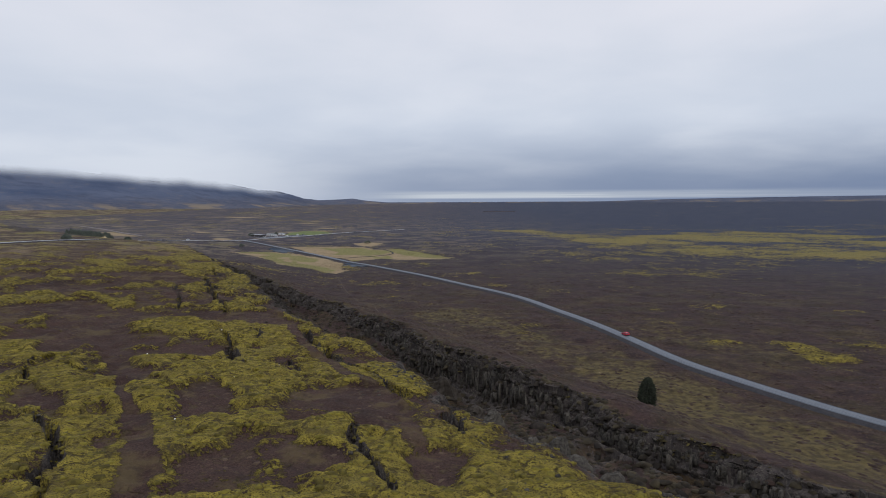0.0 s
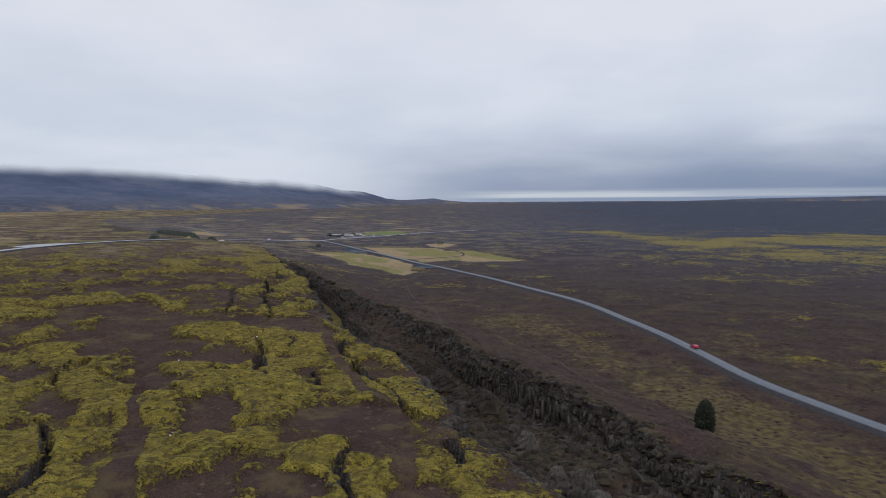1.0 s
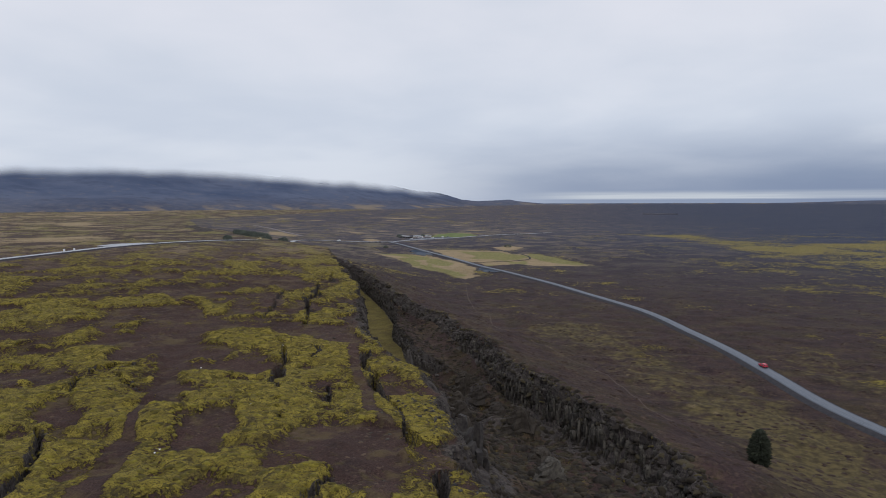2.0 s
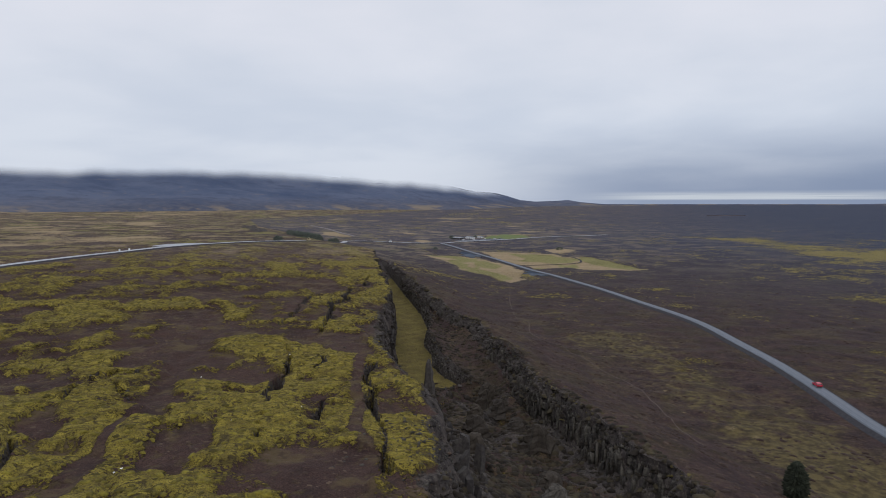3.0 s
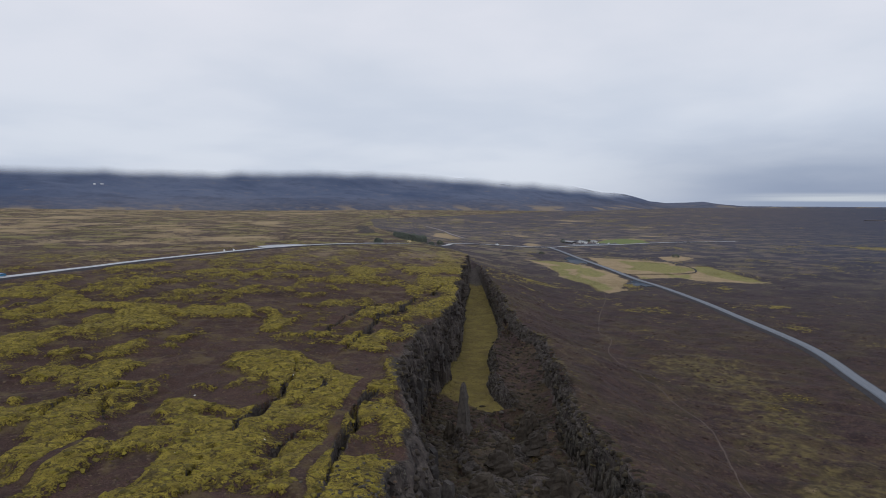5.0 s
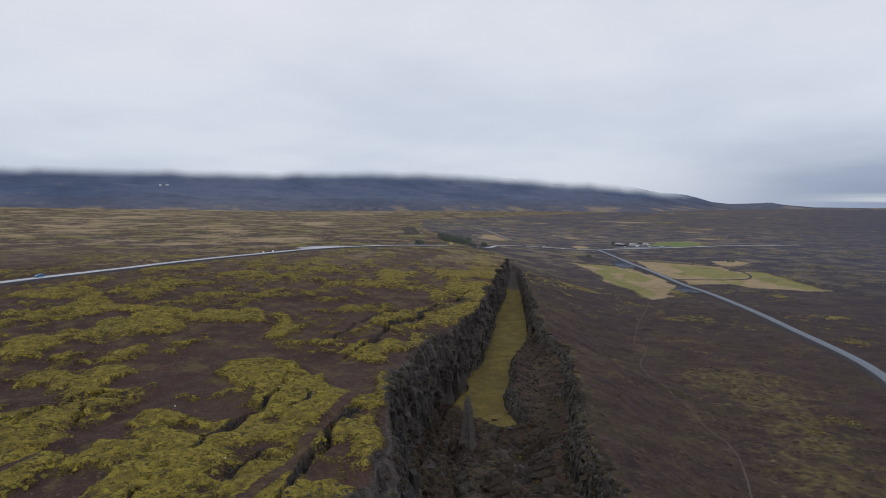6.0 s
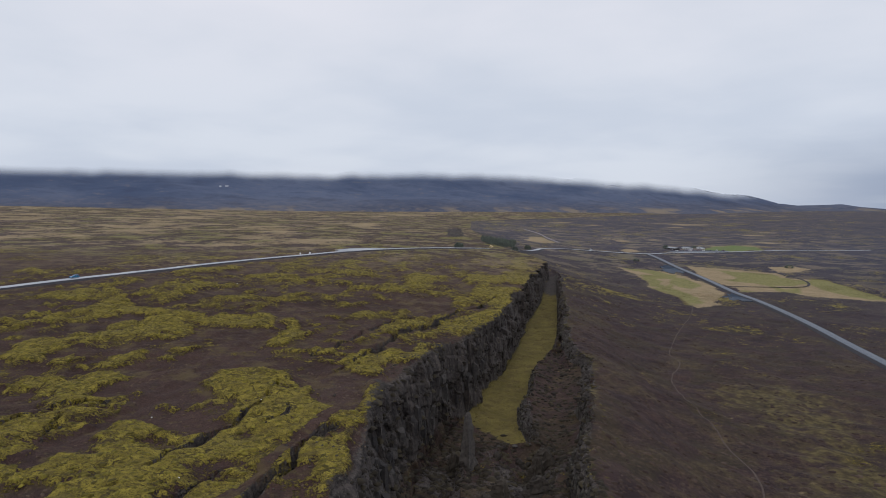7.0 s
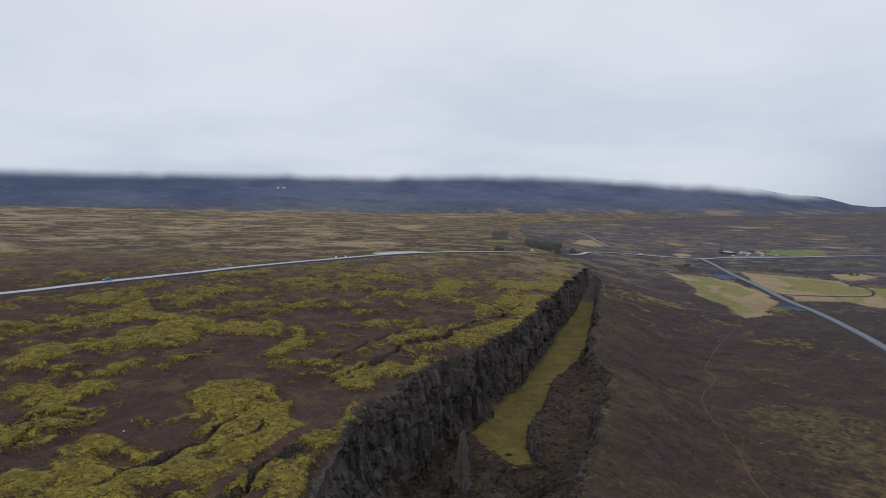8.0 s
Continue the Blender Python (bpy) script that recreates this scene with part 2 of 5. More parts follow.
def varied_material(name, dark, light, scale, rough=0.9, bumpy=0.2):
    """Like plain_material, with every piece and island a little different."""
    m, n, bsdf = material(name, rough, 0.15)
    p = position(n)
    one = n.add("ShaderNodeObjectInfo").outputs["Random"]
    isl = n.add("ShaderNodeNewGeometry").outputs["Random Per Island"]
    f = n.math("ADD", n.math("MULTIPLY", n.noise(p, scale, 5, 0.65), 0.7), n.math("MULTIPLY", n.math("ADD", one, isl), 0.16))
    n.put(bsdf, "Base Color", n.mix(n.ramp(f, 0.34, 0.76), dark, light))
    bump(n, bsdf, f, 0.8, bumpy)
    return m


def mountain_material():
    m, n, bsdf = material("far_mountain", 1.0, 0.0)
    p = position(n)
    sep = n.add("ShaderNodeSeparateXYZ", {0: p})
    big, mid = n.noise(p, 0.0022, 6, 0.6), n.noise(n.vec("MULTIPLY", p, (1.0, 1.0, 2.2)), 0.009, 6, 0.66)
    fine = n.noise(n.vec("MULTIPLY", p, (1.0, 1.0, 2.5)), 0.03, 4, 0.65)
    # rock colour tinted blue, distance haze put into the surface
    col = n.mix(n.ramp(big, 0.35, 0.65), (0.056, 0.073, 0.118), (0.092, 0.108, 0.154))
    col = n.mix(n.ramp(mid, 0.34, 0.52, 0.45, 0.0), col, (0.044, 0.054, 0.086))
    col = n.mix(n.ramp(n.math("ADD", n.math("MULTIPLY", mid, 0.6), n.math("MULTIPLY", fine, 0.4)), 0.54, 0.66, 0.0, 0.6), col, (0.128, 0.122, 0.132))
    # browner foot, with straw meadows below it
    foot_f = n.ramp(n.math("ADD", sep.outputs[2], n.math("MULTIPLY", mid, 60.0)), 70.0, 130.0, 1.0, 0.0)
    col = n.mix(n.math("MULTIPLY", foot_f, 0.4), col, n.mix(n.ramp(fine, 0.4, 0.6), (0.060, 0.056, 0.064), (0.110, 0.094, 0.086)))
    low = n.math("MULTIPLY", n.ramp(sep.outputs[2], 34.0, 58.0, 1.0, 0.0), n.ramp(n.noise(p, 0.006, 5, 0.65), 0.50, 0.60))
    col = n.mix(n.math("MULTIPLY", low, 0.65), col, (0.225, 0.175, 0.115))
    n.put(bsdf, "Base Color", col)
    # the ridge turns clear in place of cloud, by its angle above the eye
    att = n.add("ShaderNodeAttribute", attribute_name="in_cloud").outputs["Fac"]
    n.put(bsdf, "Alpha", n.ramp(att, -34.0, 30.0, 1.0, 0.0))
    return m


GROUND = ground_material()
ASPHALT = plain_material("weathered_asphalt", (0.082, 0.092, 0.110), (0.108, 0.120, 0.140), 0.6, 0.75, 0.3)
WORN = plain_material("worn_wheel_track", (0.116, 0.130, 0.152), (0.150, 0.165, 0.188), 0.9, 0.7, 0.3)
# a paler asphalt colour for the roads farther off
ASPHALT_FAR = plain_material("pale_far_asphalt", (0.26, 0.27, 0.29), (0.36, 0.37, 0.39), 0.3, 0.6, 0.35)
SHOULDER = plain_material("dark_gravel_shoulder", (0.028, 0.027, 0.031), (0.048, 0.046, 0.050), 0.8, 0.95, 0.1)
GRAVEL = plain_material("pale_gravel_track", (0.17, 0.15, 0.15), (0.24, 0.21, 0.21), 0.7, 0.95, 0.1)
DIRT = plain_material("trodden_earth", (0.058, 0.043, 0.037), (0.094, 0.071, 0.060), 0.9, 0.95, 0.1)
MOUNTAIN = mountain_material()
ROCK = varied_material("lichened_basalt", (0.017, 0.0155, 0.0150), (0.092, 0.082, 0.068), 1.6)
GREY = plain_material("grey_car_paint", (0.10, 0.11, 0.12), (0.16, 0.17, 0.18), 1.0, 0.3, 0.5)
WATER = plain_material("rippled_pond_water", (0.035, 0.048, 0.070), (0.050, 0.064, 0.086), 0.2, 0.7, 0.12)
LEAF = varied_material("dark_conifer_needles", (0.014, 0.0165, 0.012), (0.036, 0.041, 0.027), 0.8)
BARK = plain_material("grey_brown_bark", (0.04, 0.03, 0.024), (0.08, 0.06, 0.05), 3.0, 0.9, 0.1)
SCRUB = varied_material("bare_birch_scrub", (0.030, 0.019, 0.016), (0.095, 0.066, 0.046), 0.35)
# darker than the plain's scrub, deepening the rift through its colour
RIFT_SCRUB = varied_material("dark_rift_scrub", (0.014, 0.011, 0.009), (0.062, 0.050, 0.028), 0.35)
RUBBLE = varied_material("brown_weathered_lava", (0.019, 0.0155, 0.0135), (0.052, 0.043, 0.034), 1.4)
ROCK_DARK = varied_material("dark_basalt", (0.027, 0.0245, 0.0245), (0.080, 0.070, 0.063), 1.2)
OLIVE = varied_material("olive_moss_tuft", (0.030, 0.024, 0.011), (0.100, 0.080, 0.026), 0.7)
MOSSY = varied_material("moss_cushion", (0.045, 0.036, 0.010), (0.21, 0.172, 0.026), 0.9)
# a paler needle colour for the trees and bushes far off
NEEDLES = varied_material("pale_far_needles", (0.070, 0.084, 0.073), (0.135, 0.150, 0.120), 0.3)
RED = plain_material("red_car_paint", (0.40, 0.010, 0.030), (0.48, 0.016, 0.040), 2.0, 0.25, 0.6)
BLUE = plain_material("blue_car_paint", (0.02, 0.13, 0.26), (0.03, 0.17, 0.32), 2.0, 0.25, 0.6)
WHITE = plain_material("white_paint", (0.62, 0.63, 0.64), (0.74, 0.74, 0.74), 1.5, 0.5, 0.4)
YELLOW = plain_material("cream_yellow_paint", (0.55, 0.42, 0.20), (0.65, 0.5, 0.26), 1.5, 0.6, 0.3)
GLASS = plain_material("dark_window_glass", (0.015, 0.018, 0.022), (0.022, 0.026, 0.03), 1.0, 0.06, 0.6)
TYRE = plain_material("black_rubber", (0.012, 0.012, 0.012), (0.02, 0.02, 0.02), 4.0, 0.9, 0.1)
STEEL = plain_material("brushed_steel", (0.4, 0.4, 0.4), (0.55, 0.55, 0.55), 4.0, 0.35, 0.5, metal=1.0)
LAMP = plain_material("clear_lamp_glass", (0.6, 0.6, 0.58), (0.75, 0.75, 0.72), 4.0, 0.15, 0.6)
TAIL = plain_material("red_lamp_glass", (0.3, 0.01, 0.01), (0.4, 0.02, 0.02), 4.0, 0.15, 0.6)
ROOF = plain_material("grey_metal_roof", (0.16, 0.17, 0.18), (0.24, 0.25, 0.26), 1.0, 0.5, 0.4)
DARKWALL = plain_material("dark_stained_boards", (0.03, 0.03, 0.032), (0.06, 0.055, 0.055), 1.0, 0.8, 0.2)


# ---- noise and lines ----
def lattice(ix, iy, seed):
    h = (ix.astype(np.int64) * 374761393 + iy.astype(np.int64) * 668265263 + seed * 974634371) & 0x7FFFFFFF
    h = ((h ^ (h >> 13)) * 1274126177) & 0x7FFFFFFF
    return ((h ^ (h >> 16)) & 0xFFFF) / 65535.0


def value_noise(x, y, seed):
    x, y = np.asarray(x, float), np.asarray(y, float)
    ix, iy = np.floor(x), np.floor(y)
    fx, fy = x - ix, y - iy
    fx, fy = fx * fx * (3 - 2 * fx), fy * fy * (3 - 2 * fy)
    a, b = lattice(ix, iy, seed), lattice(ix + 1, iy, seed)
    c, d = lattice(ix, iy + 1, seed), lattice(ix + 1, iy + 1, seed)
    return (a * (1 - fx) + b * fx) * (1 - fy) + (c * (1 - fx) + d * fx) * fy


def fbm(x, y, size, seed=0, octaves=4, gain=0.5):
    total, amp, norm = 0.0, 1.0, 0.0
    for o in range(octaves):
        total = total + amp * value_noise(x / size * 2**o + 17.3 * o, y / size * 2**o - 9.1 * o, seed + o)
        norm += amp
        amp *= gain
    return total / norm - 0.5


def blocky(u, v, wide, tall, seed):
    """Broken rock faces: every block of the wall stands out or back by its own amount, -0.5 to 0.5."""
    u, v = np.broadcast_arrays(np.asarray(u, float), np.asarray(v, float))
    u = u + 0.5 * wide * fbm(u, v, wide * 1.4, seed + 7, 2)
    col = np.floor(u / wide)
    row = np.floor(v / tall + 5.0 * lattice(col, col * 0, seed + 1))
    return lattice(col, row, seed) - 0.5


def smooth(v, lo, hi):
    t = np.clip((np.asarray(v, float) - lo) / (hi - lo), 0, 1)
    return t * t * (3 - 2 * t)


def along(y, table):
    """A smooth-cornered line through pairs (y, value)."""
    ys, vs = zip(*table)
    return np.interp(y, ys, vs)


def near_line(x, y, pts):
    """Distance from each place to a polyline."""
    best = np.full(np.shape(x), 1e9)
    for (ax, ay), (bx, by) in zip(pts[:-1], pts[1:]):
        dx, dy = bx - ax, by - ay
        t = np.clip(((x - ax) * dx + (y - ay) * dy) / (dx * dx + dy * dy), 0, 1)
        best = np.minimum(best, np.hypot(x - ax - t * dx, y - ay - t * dy))
    return best


def inside(x, y, pts):
    """Roughly how far inside a polygon each place lies (negative outside)."""
    hit = np.zeros(np.shape(x), bool)
    for (ax, ay), (bx, by) in zip(pts, pts[1:] + pts[:1]):
        cross = ((ay > y) != (by > y)) & (x < (bx - ax) * (y - ay) / ((by - ay) or 1e-9) + ax)
        hit ^= cross
    d = near_line(x, y, pts + pts[:1])
    return np.where(hit, d, -d)


# ---- plan of the land ----
# the west rim of the rift, the foot of its wall, the grass floor and the east rim: x for each y
WEST = [(-150, 150), (-40, 88), (20, 54), (60, 31), (74, 20), (88, 11), (94, 8), (99, 5), (104, 1.5), (112, 0), (119, -0.5), (127, -4.5), (135, -9), (145, -16), (157, -25.5), (167, -35.5), (177, -43), (190, -49), (205, -55), (220, -63), (236, -69), (248, -72), (266, -80), (284, -86), (300, -97), (337, -117), (377, -138), (430, -166), (504, -203), (560, -250), (640, -325), (800, -470), (900, -580), (1000, -680), (1400, -1000), (5200, -1100)]
EAST = [(-150, 220), (-40, 152), (40, 104), (90, 70), (115, 54), (133, 43), (152, 34), (166, 23), (181, 12), (199, -2), (222, -14), (246, -27), (271, -40), (288, -49), (303, -66), (335, -88), (372, -108), (430, -146), (504, -186), (560, -232), (640, -300), (800, -445), (900, -552), (1000, -650), (1400, -970), (5200, -1070)]
FLOOR_L = [(-150, 175), (60, 50), (96, 28), (119, 16), (140, 7), (155, -9), (165, -23), (183, -39), (200, -48), (219, -59), (226, -62), (247, -71), (276, -83), (302, -95), (319, -103), (374, -134), (434, -163), (520, -212), (560, -247), (640, -320), (800, -465), (900, -574), (1000, -674), (1400, -994), (5200, -1094)]
FLOOR_R = [(-150, 188), (60, 66), (96, 46), (119, 36), (140, 27), (155, 8), (165, -10), (183, -28), (200, -40), (212, -36), (219, -30), (225, -34), (238, -47), (247, -53), (262, -59), (276, -68), (291, -73), (307, -78), (341, -95), (387, -122), (434, -151), (520, -205), (560, -240), (640, -311), (800, -456), (900, -564), (1000, -664), (1400, -984), (5200, -1084)]
FLOOR_Z = [(-150, 8), (60, 11), (96, 11), (119, 9.5), (140, 8), (155, 6.5), (168, 3), (185, 1), (200, 0), (225, 0.5), (300, 1), (400, 2), (470, 6), (540, 14)]
LEDGE_Z = [(-150, 7), (60, 6.5), (96, 6), (119, 5.5), (140, 5), (165, 3.5), (200, 3.5), (220, 5.5), (250, 6.5), (290, 8), (320, 9), (400, 10), (540, 14)]
WEST_Z = [(-150, 27), (95, 27), (127, 25), (150, 26.3), (205, 27.5), (262, 24.3), (330, 24.3), (480, 24), (5200, 24)]
EAST_Z = [(-150, 12.5), (115, 12), (150, 12), (200, 14.5), (260, 13.2), (372, 14.5), (440, 14), (560, 12), (5200, 10)]

MAIN_ROAD = [(170, 85), (128, 143), (111, 170), (96, 203), (87, 228), (80, 262), (72, 297), (62, 330), (44, 384), (9, 448), (-36, 526), (-64, 567), (-88, 596), (-129, 653), (-180, 719), (-238, 806), (-268, 850)]
WEST_ROAD = [(-240, 30), (-248, 90), (-254, 138), (-258, 164), (-263, 189), (-273, 216), (-303, 266), (-315, 308), (-324, 358), (-333, 406), (-333, 455), (-319, 508), (-300, 549), (-305, 612), (-335, 690), (-362, 752), (-352, 796), (-320, 826), (-268, 856)]
EAST_ROAD = [(-268, 856), (-251, 900), (-204, 966), (-161, 1047), (-128, 1090), (-70, 1150)]
TRACK = [(-432, 905), (-447, 923), (-500, 985), (-598, 1103), (-690, 1195)]
RIM_PATH = [(-47, 181), (-40, 163), (-33, 148), (-24, 130), (-17, 116), (-11, 106), (-6, 96), (-3, 80)]
FOOTPATH = [(-28, 55), (-36, 75), (-44, 90), (-53, 103), (-64, 123), (-78, 146), (-92, 166), (-104, 186)]
TRAIL = [(40, 190), (32, 211), (26, 232), (19, 249), (9, 261), (0, 275), (-11, 289), (-27, 313), (-33, 328), (-38, 349), (-48, 363), (-54, 381), (-64, 415), (-79, 476), (-93, 517)]

# cracks in the plateau: half width and line
CRACKS = [
    (0.7, [(-62, 160), (-54, 153), (-47, 142), (-44, 132), (-42, 126), (-37, 119)]),
    (0.35, [(-34, 114), (-31, 108), (-28, 104)]),
    (0.62, [(-33, 154), (-29, 145), (-24, 135), (-19, 127), (-13, 117), (-9, 110), (-6, 103)]),
    (0.85, [(-60, 178), (-65, 190), (-73, 205), (-83, 225), (-88, 242), (-103, 275), (-104, 292), (-116, 318)]),
    (0.35, [(-46, 152), (-40, 143)]),
    (0.5, [(-31, 130), (-29, 125), (-27, 120)]),
]
CRACKS_SMALL = [
    (0.55, [(-38, 58), (-40, 64), (-44, 73), (-47, 78), (-54, 85), (-57, 88)]),
    (0.45, [(-75, 127), (-78, 121), (-72, 110), (-68, 104)]),
    (0.3, [(-27, 140), (-23, 134), (-20, 128)]),
    (0.3, [(-60, 112), (-70, 117), (-76, 129)]),
    (0.35, [(-5, 66), (-7, 73), (-11, 82), (-11, 87)]),
    (0.7, [(4, 84), (1, 94), (4, 101), (10, 104)]),
    (0.35, [(-75, 180), (-83, 200), (-96, 228), (-102, 246)]),
]


def left_z(x, y):
    """The plateau west of the rift."""
    d = np.maximum(along(y, WEST) - x, 0)
    z = along(y, WEST_Z) + 7.5 * (1 - np.exp(-d / 160.0))
    return z + 0.02 * np.maximum(d - 700, 0) ** 1.02 * 0.6 + 2.0 * smooth(d, 30, 300) * smooth(near_line(x, y, WEST_ROAD), 10, 90) * fbm(x, y, 120, 3, 3)


def right_z(x, y):
    """The plain east of the rift."""
    z = 5.0 * smooth(y - 0.25 * x, 420, 860) - 1.5 * smooth(y, 480, 540) * (1 - smooth(y, 600, 760))
    far = np.hypot(x, y)
    return z + 34.0 * smooth(far, 1300, 4800) + 1.2 * fbm(x, y, 90, 5, 3) * smooth(far, 300, 700)


def base_z(x, y):
    """The lie of the land, without hummocks, outside the rift."""
    w, e = along(y, WEST), along(y, EAST)
    zl, zr = left_z(x, y), right_z(x, y)
    d = np.maximum(x - e, 0)
    shoulder = (along(y, EAST_Z) + 5.0 * fbm(x * 0.6, y, 26, 301, 3) - zr) * np.exp(-((d / (30 + 0.12 * np.maximum(y - 350, 0))) ** 2))
    east = zr + shoulder * (1 - smooth(y, 560, 700))
    mid = 0.5 * (w + e)
    width = 14 + 0.38 * np.maximum(y - 480, 0)
    slope = zr + (zl - zr) * (1 - smooth((x - mid) / width, -1.0, 1.6))
    near = np.where(x < mid, zl, east)
    f = smooth(y, 470, 620)
    return near * (1 - f) + slope * f


def ground_z(x, y):
    return float(base_z(np.array([float(x)]), np.array([float(y)]))[0])


# ---- what grows where ----
# closed moss either side of the footpath, bare hollows in it, and single moss cushions on the heath beyond
MOSS_FIELDS = [
    [(-77, 101), (-78, 112), (-90, 125), (-108, 134), (-104, 142), (-86, 135), (-80, 127), (-80, 138), (-74, 137), (-64, 124), (-58, 113), (-51, 103), (-43, 93), (-41, 84), (-60, 80), (-80, 88)],
    [(-63, 125), (-54, 130), (-47, 134), (-48, 140), (-57, 146), (-70, 148), (-76, 156), (-72, 164), (-55, 162), (-39, 157), (-33, 159), (-24, 152), (-16, 141), (-6, 127), (4, 109), (-10, 96), (-33, 84), (-39, 94), (-49, 108)],
]
HOLLOWS = [
    [(-41, 94), (-42, 105), (-39, 110), (-34, 105), (-30, 92), (-35, 91)],
    [(-21, 85), (-23, 93), (-23, 102), (-17, 106), (-9, 110), (-6, 104), (-4, 90), (-6, 84), (-10, 86), (-12, 91), (-14, 91), (-16, 85)],
    [(-21, 77), (-18, 79), (-12, 79), (-9, 73), (-13, 71), (-19, 73)],
    [(-27, 64), (-30, 71), (-28, 76), (-26, 80), (-22, 79), (-20, 71), (-20, 64)],
    [(-4, 74), (-3, 78), (2, 80), (4, 75), (3, 70), (-2, 69)],
    [(-44, 76), (-44, 80), (-43, 84), (-39, 80), (-42, 76)],
]
HOLLOWS_RIM = [
    [(-71, 101), (-66, 102), (-58, 96), (-55, 88), (-62, 91)],
    [(-46, 68), (-48, 76), (-45, 75), (-41, 67), (-43, 64)],
    [(-24, 137), (-22, 143), (-16, 135), (-14, 127), (-17, 125)],
    [(-58, 166), (-40, 160), (-36, 160), (-40, 168), (-50, 178), (-58, 176)],
]
CUSHIONS_WEST = [
    [(-182, 177), (-148, 182), (-133, 189), (-135, 201), (-119, 199), (-106, 192), (-119, 185), (-132, 177), (-164, 168)],
    [(-169, 141), (-181, 160), (-203, 178), (-181, 178), (-163, 170), (-158, 161), (-159, 148)],
    [(-220, 155), (-234, 168), (-217, 184), (-193, 182), (-192, 174), (-205, 161)],
    [(-133, 156), (-150, 168), (-152, 178), (-129, 174), (-120, 168), (-126, 157)],
    [(-99, 149), (-106, 157), (-110, 170), (-103, 170), (-98, 157), (-94, 149)],
    [(-111, 141), (-108, 151), (-99, 149), (-99, 140)],
]
CUSHIONS_MID = [
    [(-135, 124), (-142, 131), (-136, 138), (-125, 136), (-112, 123), (-107, 116)],
    [(-89, 123), (-103, 132), (-94, 139), (-87, 138), (-83, 131), (-82, 122)],
    [(-92, 175), (-101, 188), (-107, 199), (-95, 198), (-88, 180)],
    [(-54, 157), (-54, 167), (-47, 162), (-48, 156)],
    [(-65, 181), (-72, 195), (-71, 202), (-64, 194), (-61, 180)],
    [(-58, 179), (-64, 191), (-64, 200), (-58, 198), (-54, 182)],
    [(-84, 210), (-96, 229), (-103, 249), (-92, 244), (-81, 218)],
    [(-49, 188), (-58, 209), (-68, 227), (-60, 220), (-50, 199)],
]
CUSHIONS_NORTH = [
    [(-190, 331), (-195, 348), (-179, 351), (-163, 330), (-169, 312)],
    [(-123, 325), (-112, 328), (-94, 300), (-98, 292)],
    [(-84, 240), (-92, 271), (-90, 275), (-80, 257), (-74, 236)],
    [(-115, 216), (-120, 239), (-109, 234), (-105, 214)],
]
CUSHIONS_PLAIN = [
    [(109, 297), (112, 286), (104, 259), (114, 240), (125, 256), (118, 264), (108, 266)],
    [(136, 260), (149, 258), (148, 235), (177, 252), (169, 234), (149, 222), (135, 226)],
    [(160, 266), (195, 268), (180, 238), (158, 244)],
]
PATCHES_PLAIN = [(39, 436, 9, 10, 0, 0.5), (27, 504, 8, 10, 0, 0.45), (198, 388, 22, 8, -20, 0.45), (150, 345, 16, 7, 0, 0.4), (230, 330, 20, 6, 0, 0.4), (120, 420, 22, 5, 0, 0.4)]
MOSS_BAND = [(79, 1300), (174, 1159), (245, 900), (390, 1038), (480, 1030), (562, 936), (760, 860), (700, 560), (430, 570), (367, 600), (306, 619), (248, 655), (197, 682), (159, 714), (143, 894)]
FIELD_GREEN = [
    [(-229, 687), (-201, 692), (-163, 663), (-157, 637), (-189, 659)],
    [(-146, 574), (-147, 617), (-121, 575), (-90, 549), (-86, 526), (-97, 514), (-117, 549), (-132, 564)],
    [(-158, 654), (-145, 649), (-120, 614), (-117, 596), (-132, 597), (-152, 622)],
    [(-147, 724), (-106, 717), (-77, 704), (-58, 682), (-63, 658), (-84, 659), (-108, 683)],
    [(-60, 716), (-44, 712), (-21, 679), (5, 641), (-16, 634), (-40, 657), (-51, 679)],
    [(-257, 1028), (-252, 1122), (-204, 1107), (-183, 1038), (-215, 969), (-238, 978)],
]
FIELD_STRAW = [
    [(-237, 691), (-206, 690), (-175, 686), (-149, 662), (-120, 630), (-95, 592), (-85, 545), (-74, 533), (-86, 505), (-95, 516), (-115, 548), (-132, 562), (-158, 584), (-182, 627)],
    [(-187, 751), (-136, 744), (-88, 734), (-77, 706), (-44, 713), (-21, 679), (5, 641), (22, 630), (-10, 621), (-37, 613), (-57, 626), (-87, 604), (-112, 632), (-143, 672)],
    [(-118, 786), (-96, 818), (-72, 797), (-80, 744), (-92, 736)],
    [(-470, 868), (-425, 850), (-430, 900), (-520, 1000), (-545, 1000)],
    [(-330, 880), (-290, 850), (-300, 900), (-330, 930)],
]


def blobs(x, y, patches):
    out = np.zeros(np.shape(x))
    for cx, cy, a, b, turn, sign in patches:
        c, s = math.cos(radians(turn)), math.sin(radians(turn))
        sel = np.hypot(x - cx, y - cy) < 1.8 * max(a, b)
        u, v = ((x[sel] - cx) * c + (y[sel] - cy) * s) / a, (-(x[sel] - cx) * s + (y[sel] - cy) * c) / b
        r = np.hypot(u, v)
        out[sel] += sign * (1 - smooth(r, 0.55, 1.35))
    return out


def covered(x, y, polys, soft):
    """From 0 to 1: how well a place lies inside one of several outlines."""
    out = np.zeros(np.shape(x))
    for poly in polys:
        px, py = zip(*poly)
        sel = (x > min(px) - 6) & (x < max(px) + 6) & (y > min(py) - 6) & (y < max(py) + 6)
        if sel.any():
            out[sel] = np.maximum(out[sel], smooth(inside(x[sel], y[sel], poly), -soft, soft))
    return out


